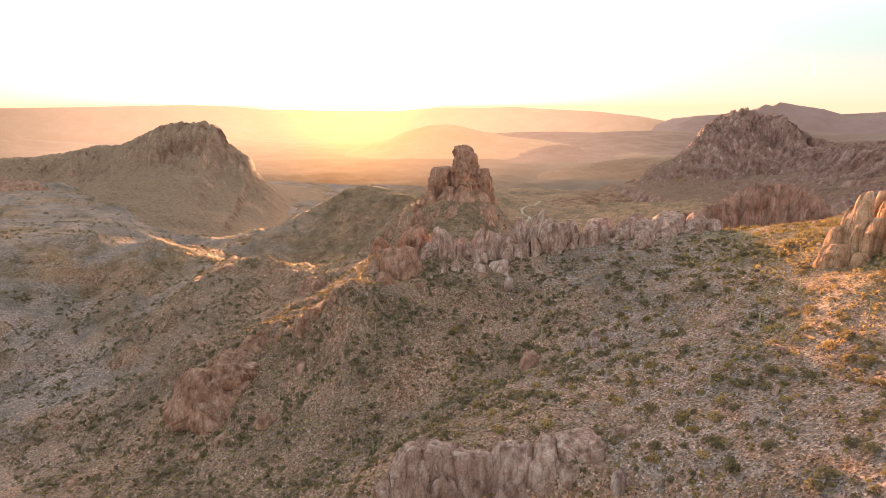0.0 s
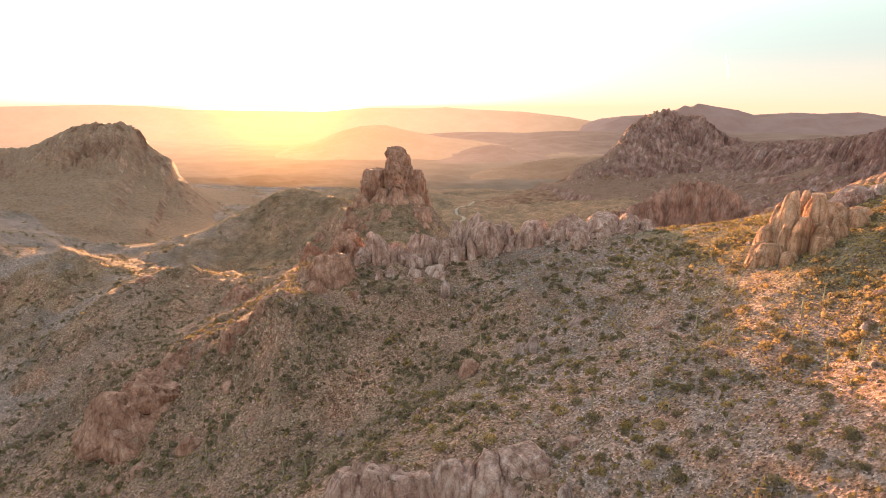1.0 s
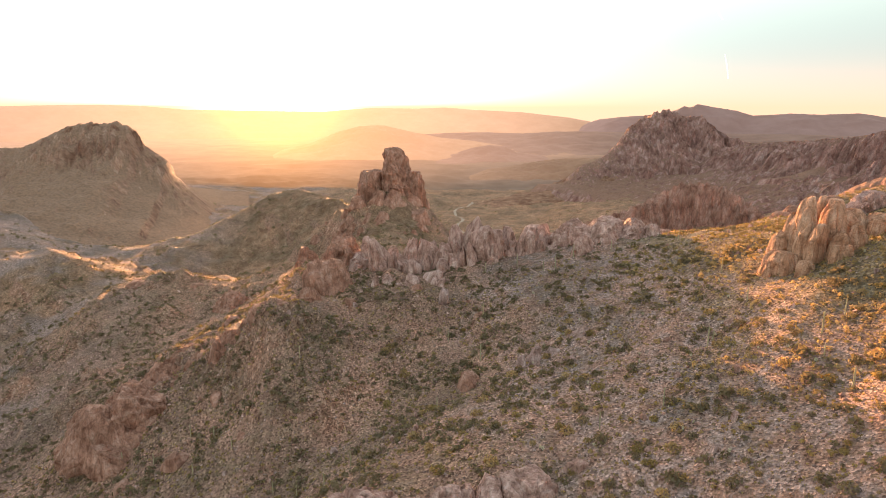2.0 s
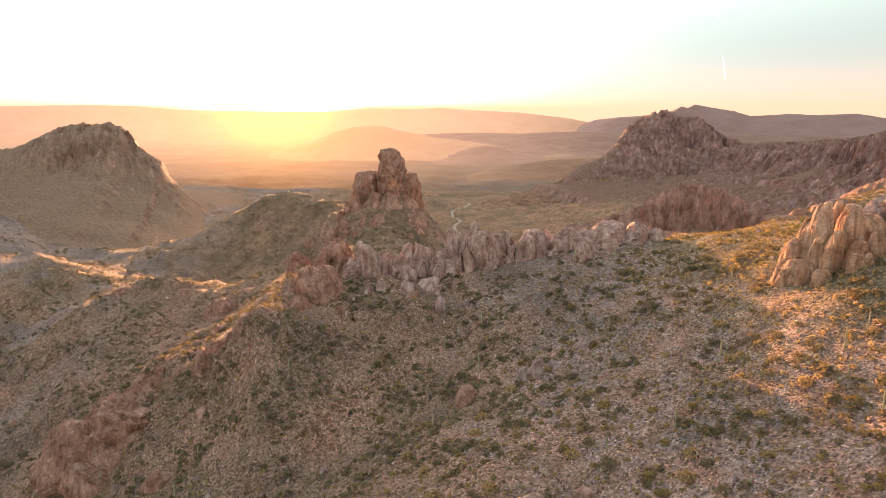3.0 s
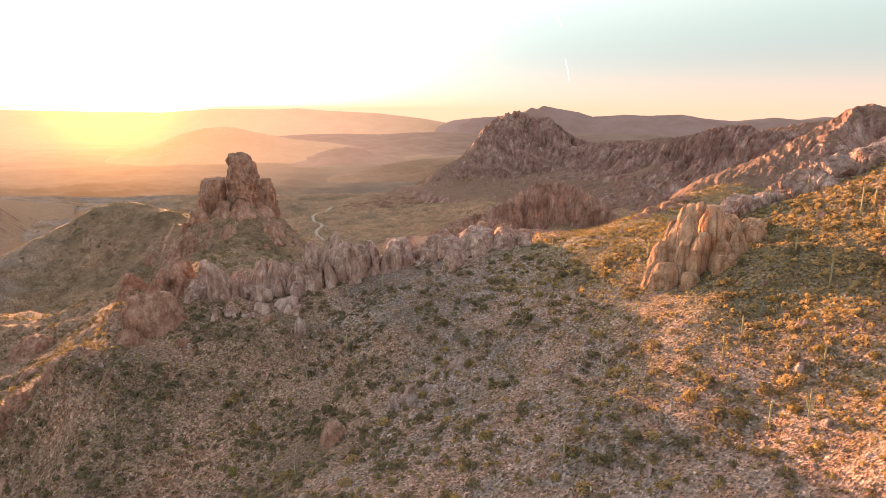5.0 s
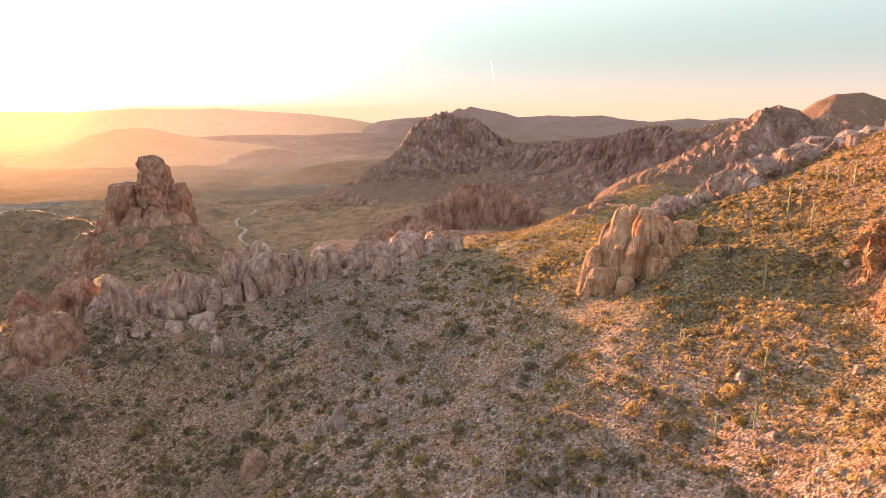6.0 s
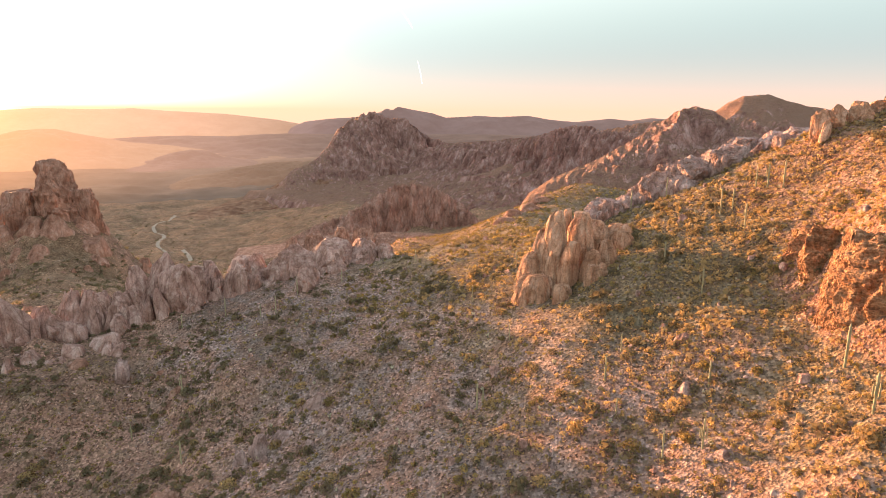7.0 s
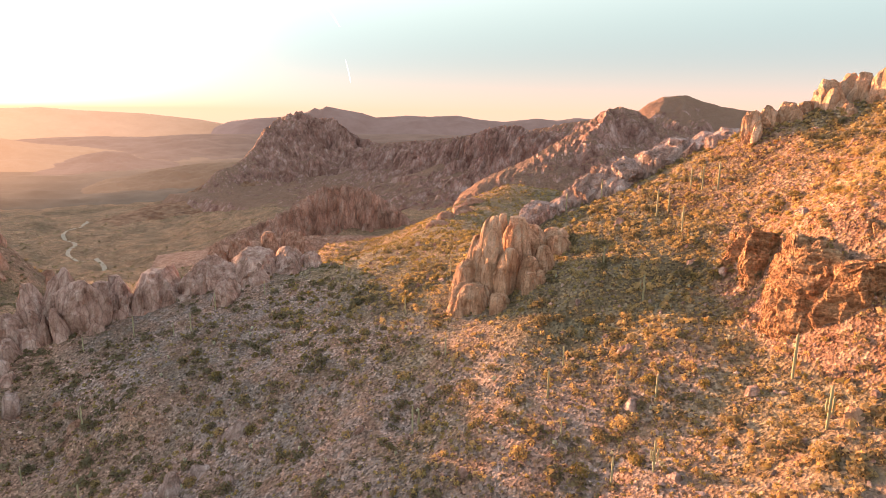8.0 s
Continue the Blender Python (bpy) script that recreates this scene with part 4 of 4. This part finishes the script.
# ---- the dirt track ----
def track(rows, wide):
    c = np.array(rows, float)
    s = np.r_[0, np.cumsum(np.hypot(*np.diff(c, axis=0).T))]
    t = np.linspace(0, s[-1], int(s[-1] / 3))
    x, y = np.interp(t, s, c[:, 0]), np.interp(t, s, c[:, 1])
    k = np.ones(13) / 13
    for _ in range(2):
        x = np.convolve(np.pad(x, 6, "edge"), k, "valid")
        y = np.convolve(np.pad(y, 6, "edge"), k, "valid")
    tx, ty = np.gradient(x), np.gradient(y)
    q = np.hypot(tx, ty)
    verts = []
    for side in (-0.5, -0.17, 0.17, 0.5):
        px, py = x - ty / q * side * wide, y + tx / q * side * wide
        verts.append(np.stack([px, py, ground_z(px, py) + (0.55 if abs(side) < 0.3 else 0.35)], 1))
    n = len(x)
    m, nn, l, b = mat("track_gravel", 0.95)
    l.new(ramp(nn, l, noise_node(nn, l, coords(nn, l), 0.3, 6, 0.7), [(0.3, (0.33, 0.24, 0.175)), (0.7, (0.44, 0.34, 0.26))]), b.inputs["Base Color"])
    me = array_mesh("dirt_track", np.vstack(verts), grid_faces(4, n), m)
    return tagged(new("dirt_track", me), "pale winding dirt track across the valley floor", "track", kind="structure")


track([(229, 1658), (215, 1625), (197, 1582), (176, 1545), (162, 1515), (158, 1480), (170, 1444), (172, 1410), (166, 1384), (150, 1350), (146, 1320), (154, 1285), (172, 1240), (180, 1190), (178, 1140), (160, 1090), (130, 1050), (95, 1035), (60, 1045), (20, 1050)], 7.0)

# ---- plants ----
SECTOR = random.Random(5)


def scatter(count, near, far, seed, lo=-46, hi=80):
    rng = np.random.RandomState(seed)
    r = np.sqrt(rng.uniform(near ** 2, far ** 2, count))
    a = np.radians(rng.uniform(lo, hi, count))
    return HUB[0] + r * np.sin(a), HUB[1] + r * np.cos(a)


def shrub_leaves(seed, leaves, radius, tall, leaf, loose=0.5):
    """Small leaf blades that lie loosely on an uneven dome."""
    rng = np.random.RandomState(seed)
    k = np.arange(leaves) + 0.5
    up, turn = 1 - k / leaves * 1.05, k * 2.39996 + rng.uniform(-0.5, 0.5, leaves)
    flat = np.sqrt(np.clip(1 - up * up, 0, 1))
    d = np.stack([flat * np.cos(turn), flat * np.sin(turn), up], 1)
    c = d * rng.uniform(0.62, 1.05, leaves)[:, None] * (radius, radius, tall)
    n = d + rng.normal(size=(leaves, 3)) * loose
    n /= np.linalg.norm(n, axis=1)[:, None]
    a = np.cross(n, rng.normal(size=(leaves, 3)))
    a /= np.linalg.norm(a, axis=1)[:, None]
    b = np.cross(n, a)
    s = leaf * rng.uniform(0.65, 1.35, leaves)[:, None]
    v = np.stack([c + a * s, c - a * s * 0.5 + b * s * 0.8, c - a * s * 0.5 - b * s * 0.8], 1).reshape(-1, 3)
    v[:, 2] = np.maximum(v[:, 2], -0.05)
    return v, np.arange(3 * leaves).reshape(-1, 3)


def stuff(name, label, category, places, variants, material, smin, smax, seed, lift=0.0, smooth=False, stretch=0.25):
    """One joined object of many small pieces set on the ground."""
    rng = np.random.RandomState(seed)
    x, y = places
    z = ground_z(x, y) + lift
    pick = rng.randint(len(variants), size=len(x))
    V, F, base = [], [], 0
    for k, (v, f) in enumerate(variants):
        i = np.where(pick == k)[0]
        if not len(i):
            continue
        t = rng.uniform(0, 6.283, len(i))
        s = smin * (smax / smin) ** (rng.uniform(0, 1, len(i)) ** 1.6)
        up = s * rng.uniform(1 - stretch, 1 + stretch, len(i))
        c, n = np.cos(t), np.sin(t)
        px = (v[None, :, 0] * c[:, None] - v[None, :, 1] * n[:, None]) * s[:, None] + x[i, None]
        py = (v[None, :, 0] * n[:, None] + v[None, :, 1] * c[:, None]) * s[:, None] + y[i, None]
        pz = v[None, :, 2] * up[:, None] + z[i, None]
        V.append(np.stack([px, py, pz], -1).reshape(-1, 3))
        F.append((f[None] + (np.arange(len(i)) * len(v))[:, None, None]).reshape(-1, 3) + base)
        base += len(i) * len(v)
    me = array_mesh(name, np.vstack(V), np.vstack(F), material, smooth)
    return tagged(new(name, me), label, category, kind="stuff")


SHRUBS = [shrub_leaves(40 + k, 18, 1.0, 0.95, 0.44) for k in range(8)]
TUFTS = [shrub_leaves(60 + k, 9, 0.9, 0.9, 0.58) for k in range(6)]
GRASSES = [shrub_leaves(70 + k, 7, 0.8, 1.0, 0.55, 0.9) for k in range(6)]
BUSHES = [shrub_leaves(80 + k, 46, 1.0, 0.8, 0.26, 0.7) for k in range(6)]


def keep_clear(p, gate):
    x, y = p
    g = fbm(flat3(x, y), 22, 3, 77) > gate
    return x[g], y[g]


def upslope(p, start, width, seed):
    """Thins plants out towards the west, unevenly."""
    x, y = p
    g = (x - start) / width + fbm(flat3(x, y), 40, 3, seed) * 0.9 > np.random.RandomState(seed).uniform(0, 1, len(x))
    return x[g], y[g]


stuff("shrubs", "olive-brown dry shrubs scattered over the slopes", "shrubs", keep_clear(scatter(15000, 85, 300, 1), -0.35), TUFTS, SHRUB, 0.25, 0.95, 2)
stuff("shrubs", "dark green creosote shrubs on the slopes", "shrubs", keep_clear(scatter(5000, 90, 420, 3), -0.2), SHRUBS, SHRUB_GREEN, 0.4, 1.3, 4)
stuff("shrubs", "golden brittle shrubs crowding the sunlit slope", "shrubs", upslope(scatter(8500, 90, 275, 23, 15, 80), 108, 70, 31), SHRUBS, GRASS, 0.4, 1.3, 24)
stuff("shrubs", "large grey-green shrubs in loose thickets", "shrubs", keep_clear(scatter(2600, 90, 340, 27, -40, 75), 0.0), BUSHES, SHRUB_GREEN, 1.1, 2.5, 28)
stuff("dry_grass", "golden dry grass tufts among the stones", "grass", upslope(scatter(38000, 85, 255, 5, 15, 80), 118, 70, 33), GRASSES, GRASS, 0.18, 0.6, 15)
stuff("shrubs", "distant shrubs dotting the hills", "shrubs", keep_clear(scatter(13000, 300, 860, 6, -46, 60), -0.1), TUFTS, SHRUB_GREEN, 0.5, 1.9, 7)
stuff("shrubs", "distant shrubs dotting the valley", "shrubs", scatter(6000, 700, 1700, 8, -46, 50), TUFTS, SHRUB_GREEN, 0.9, 2.8, 9)
stuff("shrubs", "olive shrubs on the far shoulder of the hill", "shrubs", scatter(5200, 255, 560, 17, 20, 52), TUFTS, SHRUB, 0.45, 1.5, 18)
stuff("shrubs", "grey-olive shrubs on the shaded western slopes", "shrubs", keep_clear(scatter(17000, 150, 560, 19, -46, 12), -0.05), TUFTS, SHRUB_GREEN, 0.4, 1.6, 20)
CHIP = np.array([(1, 0, 0), (0, 1, 0), (-1, 0, 0), (0, -1, 0), (0, 0, 1), (0, 0, -0.6)], float)
CHIP_FACES = np.array([(0, 1, 4), (1, 2, 4), (2, 3, 4), (3, 0, 4), (1, 0, 5), (2, 1, 5), (3, 2, 5), (0, 3, 5)])
STONES = [(CHIP * (1.0, 0.8, 0.62) + np.random.RandomState(500 + k).uniform(-0.3, 0.3, (6, 3)), CHIP_FACES) for k in range(8)]
stuff("loose_stones", "pale loose stones and scree on the slope", "stones", scatter(26000, 85, 330, 11), STONES, STONE, 0.14, 0.8, 12, -0.02)
stuff("loose_stones", "reddish broken stones on the slopes", "stones", scatter(10000, 90, 480, 13, -46, 62), STONES, ROCK_PINK, 0.2, 1.1, 14, -0.02)


def saguaro(tall, arms, seed):
    """A ribbed saguaro standing on z = 0."""
    rng = random.Random(seed)
    ob = new("saguaro_cactus")

    def column(points, radius):
        ribs, rings = 20, []
        pts = [Vector(p) for p in points]
        for k, p in enumerate(pts):
            t = k / (len(pts) - 1)
            ahead = (pts[min(k + 1, len(pts) - 1)] - pts[max(k - 1, 0)]).normalized()
            side = ahead.cross(Vector((0.3, 1, 0.1))).normalized()
            other = ahead.cross(side)
            r = radius * (0.82 + 0.18 * min(1, 3 * t)) * (1 if t < 0.86 else math.sqrt(max(0.02, 1 - ((t - 0.86) / 0.14) ** 2)))
            rings.append([p + (side * math.cos(6.2832 * j / ribs) + other * math.sin(6.2832 * j / ribs)) * r * (1 if j % 2 else 0.84) for j in range(ribs)])
        v = np.array([w[:] for ring in rings for w in ring])
        return array_mesh("stem", v, grid_faces(len(pts), ribs, True), CACTUS)

    r = 0.024 * tall + 0.06
    trunk = column([(rng.uniform(-0.02, 0.02), 0, -0.4 + (tall + 0.4) * k / 16) for k in range(17)], r)
    part("trunk", trunk, ob)
    for n in range(arms):
        a, z0, up = rng.uniform(0, 6.28), tall * rng.uniform(0.32, 0.5), tall * rng.uniform(0.18, 0.4)
        o = r * 0.6
        reach = r * rng.uniform(2.6, 3.6)
        pts = []
        for k in range(6):
            q = k / 5 * 1.5708
            d = o + (reach - o) * math.sin(q)
            pts.append((d * math.cos(a), d * math.sin(a), z0 + (1 - math.cos(q)) * reach * 0.6))
        pts += [(pts[-1][0], pts[-1][1], pts[5][2] + up * k / 7) for k in range(1, 8)]
        part("arm", column(pts, r * 0.7), ob)
    return ob


SAGUAROS = [(151.8, 143.2, 9.4, 0), (138.9, 131.7, 8.0, 3), (120.0, 160.1, 6.3, 0), (124.1, 154.0, 6.6, 4), (139.0, 164.2, 6.4, 0), (130.0, 186.5, 7.1, 0), (140, 191.0, 5.3, 0), (139.8, 174.9, 3.2, 0), (124, 176.7, 3.9, 0),
            (165.0, 186.9, 8.0, 2), (171.3, 205.1, 6.4, 0), (191, 193.5, 8.0, 1), (199.9, 208.1, 9.0, 0), (202.5, 205.8, 7.0, 0), (209.9, 203.4, 6.8, 0), (208.6, 198.7, 8.0, 1), (207.8, 193.2, 8.4, 0), (211.0, 238.8, 7.3, 0),
            (203.0, 248.1, 7.4, 0), (111.1, 211.8, 5.9, 1), (47.7, 307.5, 8.0, 1), (41.9, 276.0, 8.0, 0), (71.0, 341.8, 7.8, 0), (82.1, 328.8, 5.7, 0)]
SAGUAROS_LOWER = [(87.9, 327.1, 7.1, 0), (99.4, 334.1, 7.0, 0), (54.3, 345.0, 5.9, 0), (-37.3, 284.7, 5.9, 0), (110, 213, 7.8, 0), (83, 186, 5.8, 1), (138, 258, 6.1, 0), (131, 227, 5.4, 0), (64, 186, 5.5, 0), (118, 330, 6.0, 0), (150, 322, 5.5, 0), (30, 300, 6.0, 0),
                  (-70, 262, 5.5, 0), (-82, 270, 6.0, 0), (-60, 250, 5.0, 0), (-95, 262, 5.4, 0), (-40, 225, 5.6, 0), (-20, 210, 5.0, 0), (-30, 215, 5.4, 0), (-12, 222, 6.0, 1), (-74, 245, 5.2, 0), (-110, 268, 6.0, 0), (20, 240, 5.0, 0), (160, 262, 6.5, 0)]
for n, (x, y, tall, arms) in enumerate(SAGUAROS + SAGUAROS_LOWER):
    c = saguaro(tall, arms, 700 + n)
    c.location = (x, y, float(ground_z(x, y)[0]))
    tagged(c, "tall ribbed saguaro cactus with upturned arms" if arms else "slender unbranched saguaro cactus on the stony slope", "cactus", "saguaros on the slopes")


# single large shrubs that stand out on the slopes
def shrub(seed, radius, tall, material):
    """A rounded desert shrub: short stems and a loose crown of small leaves."""
    rng = random.Random(seed)
    ob = new("desert_shrub")
    v, f = shrub_leaves(seed, 170, radius, tall, 0.16 * radius, 0.8)
    part("crown", array_mesh("crown", v, f, material, False), ob)
    sv, sf = [], []
    for k in range(6):
        a, r = rng.uniform(0, 6.28), radius * rng.uniform(0.3, 0.7)
        top = np.array((r * math.cos(a), r * math.sin(a), tall * rng.uniform(0.5, 0.8)))
        w = 0.035 * radius
        base = len(sv)
        for p, q in (((0, 0, -0.3), w), (top, w * 0.4)):
            sv += [(p[0] + q * math.cos(t), p[1] + q * math.sin(t), p[2]) for t in (0, 2.1, 4.2)]
        sf += [(base + i, base + (i + 1) % 3, base + 3 + (i + 1) % 3, base + 3 + i) for i in range(3)]
    part("stem", array_mesh("stem", sv, sf, BARK), ob)
    return ob


BARK = plant_material("grey_bark", (0.10, 0.08, 0.06), (0.2, 0.16, 0.12), 0.9, 0.0)
KINDS = [shrub(900 + k, 1.0, 0.75 + 0.1 * (k % 3), (SHRUB, GRASS, SHRUB_GREEN)[k % 3]) for k in range(6)]
LABELS = ("olive-brown rounded desert shrub on stony ground", "golden dry shrub catching low sun on the slope", "dark green creosote shrub among pale stones")
sx, sy = scatter(330, 95, 270, 91, -5, 78)
sz = ground_z(sx, sy)
for n in range(len(sx)):
    k = n % 6
    size = 1.1 + 1.5 * SECTOR.random() ** 2
    m = pose(sx[n], sy[n], sz[n] - 0.05, 0, 0, SECTOR.uniform(0, 360)) @ Matrix.Scale(size, 4)
    if n < 6:
        ob = KINDS[n]
        ob.matrix_basis = m
    else:
        ob = copy_thing(KINDS[k], m)
        ob.scale = (size, size, size * SECTOR.uniform(0.8, 1.2))
    tagged(ob, LABELS[k % 3], "shrub", "shrubs on the slope")


# pale cholla cacti
def cholla(seed, tall):
    rng = np.random.RandomState(seed)
    ob = new("cholla_cactus")
    v, f = BALLS[1]
    V, F = [], []
    for k in range(14):
        a, r = rng.uniform(0, 6.28), rng.uniform(0, 0.4) * tall
        s = np.array((0.10, 0.10, 0.19)) * tall * rng.uniform(0.7, 1.2)
        tip = rng.normal(size=3) * 0.25
        p = v * s + v[:, 2:3] * tip * s[2]
        V.append(p + (r * math.cos(a), r * math.sin(a), tall * rng.uniform(0.45, 0.95)))
        F.append(f + k * len(v))
    part("spiny_head", array_mesh("spiny_head", np.vstack(V), np.vstack(F), CHOLLA, False), ob)
    t = np.linspace(0, 6.2832, 7)[:-1]
    ring = np.stack([np.cos(t), np.sin(t), 0 * t], 1)
    tv = np.vstack([ring * 0.09 * tall * w + (0, 0, z * tall) for z, w in ((-0.15, 1), (0.3, 0.9), (0.65, 0.7))])
    part("stem", array_mesh("stem", tv, grid_faces(3, 6, True), BARK), ob)
    return ob


CHOLLAS = [cholla(950 + k, 1.0) for k in range(4)]
cx, cy = scatter(80, 130, 290, 95, 12, 55)
cz = ground_z(cx, cy)
for n in range(len(cx)):
    size = SECTOR.uniform(0.9, 1.7)
    m = pose(cx[n], cy[n], cz[n], 0, 0, SECTOR.uniform(0, 360)) @ Matrix.Scale(size, 4)
    if n < 4:
        ob = CHOLLAS[n]
        ob.matrix_basis = m
    else:
        ob = copy_thing(CHOLLAS[n % 4], m)
        ob.scale = (size, size, size)
    tagged(ob, "pale spiny cholla cactus with a dark stem", "cactus", "cholla on the slope")


# loose boulders that stand out
BOULDERS = [rock_mesh("boulder", (ROCK_GREY, ROCK_PINK)[k % 2], 520 + k, 3, 2.0, 1.7, 1.3, 0.6, chisel=7, cells=8) for k in range(6)]
bx, by = scatter(190, 95, 330, 97, -30, 78)
bz = ground_z(bx, by)
for n in range(len(bx)):
    size = 0.5 + 1.0 * SECTOR.random() ** 3
    ob = new("boulder", BOULDERS[n % 6])
    ob.matrix_basis = pose(bx[n], by[n], bz[n], SECTOR.uniform(-12, 12), SECTOR.uniform(-12, 12), SECTOR.uniform(0, 360)) @ Matrix.Scale(size, 4)
    tagged(ob, ("pale grey angular boulder on the slope", "pinkish angular boulder on the slope")[n % 2], "boulder", "boulders on the slope")


# thin contrails in the evening sky
def contrail(name, rows, wide):
    m, n, l, b = mat("contrail_ice", 1.0)
    b.inputs["Base Color"].default_value = (0.9, 0.88, 0.86, 1)
    # emission stands in for sunlight on the trail
    b.inputs["Emission Color"].default_value = (0.10, 0.098, 0.095, 1)
    b.inputs["Emission Strength"].default_value = 1.0
    c = np.array(rows, float)
    V = []
    for k, p in enumerate(c):
        w = wide * (0.25 + 0.75 * math.sin(math.pi * (k + 0.4) / (len(c) + 0.2)))
        V += [(p[0] + w * math.cos(t), p[1] + 0.3 * w * math.sin(t), p[2] + 0.5 * w * math.sin(t)) for t in np.linspace(0, 6.2832, 7)[:-1]]
    me = array_mesh(name, V, grid_faces(len(c), 6, True), m)
    return tagged(new(name, me), "thin white contrail high in the evening sky", "contrail", kind="structure")


contrail("contrail", [(1916.7, 3944.2, 910.4), (1955.7, 3924.8, 869.9), (1994.6, 3905, 822.2), (2027.1, 3888, 773.9), (2053.1, 3874.2, 725.2)], 9.0)
contrail("contrail", [(2082.3, 3858.4, 519.1), (2092.2, 3852.9, 475.9), (2102.1, 3847.5, 425.3), (2108.8, 3843.8, 374.3)], 4.5)


# cliffs and crags of the mountains
def crags(parent, rows, material, seed, name, level=4, taper=0.45):
    for n, (x, y, z, w, h) in enumerate(rows):
        me = rock_mesh(name, material, seed + n, level, w * 1.25, w * 1.1, h, 0.35 * h + 8, chisel=14, flute=0.06, taper=taper, cells=14)
        part(name, me, parent).matrix_basis = pose(x, y, z, 0, 0, 40 * n)


crags(mid_crag, [(430, 1010, -30, 40, 40), (490, 990, -26, 44, 42), (545, 972, -16, 40, 34)], CRAG_ROCK, 1000, "rock_face", 5, 0.6)
crags(low_crag, [(275, 906, 3, 32, 25), (302, 902, 3, 36, 32), (337, 894, 3, 41, 36), (368, 887, 5, 41, 34), (309, 875, 2, 39, 25)], ROCK_RED, 1020, "rock_face", 4, 0.55)
crags(peak, [(827, 1731, -20, 76, 90), (717, 1685, -24, 56, 57), (668, 1737, -20, 50, 58), (872, 1708, -28, 58, 60), (960, 1838, 84, 45, 40)], PEAK_ROCK, 1040, "cliff_face", 5, 0.6)
crags(cliff_wall, [(951, 1440, -28, 70, 60), (985, 1311, -14, 66, 60), (996, 1178, 11, 60, 50)], PEAK_ROCK, 1060, "cliff_face", 5, 0.5)
crags(butte, [(-594, 1293, 122, 45, 40), (-562, 1302, 125, 48, 43), (-528, 1305, 124, 45, 42), (-500, 1306, 109, 39, 50), (-482, 1302, 89, 31, 46), (-447, 1299, 72, 36, 32), (-647, 1289, 110, 41, 30), (-780, 1237, 80, 69, 27), (-835, 1200, 79, 82, 25)], BUTTE_ROCK, 1080, "cliff_face", 4, 0.5)
crags(grey_hill, [(640, 560, 120, 40, 30), (700, 545, 135, 36, 30)], PEAK_ROCK, 1100, "cliff_face", 4, 0.7)
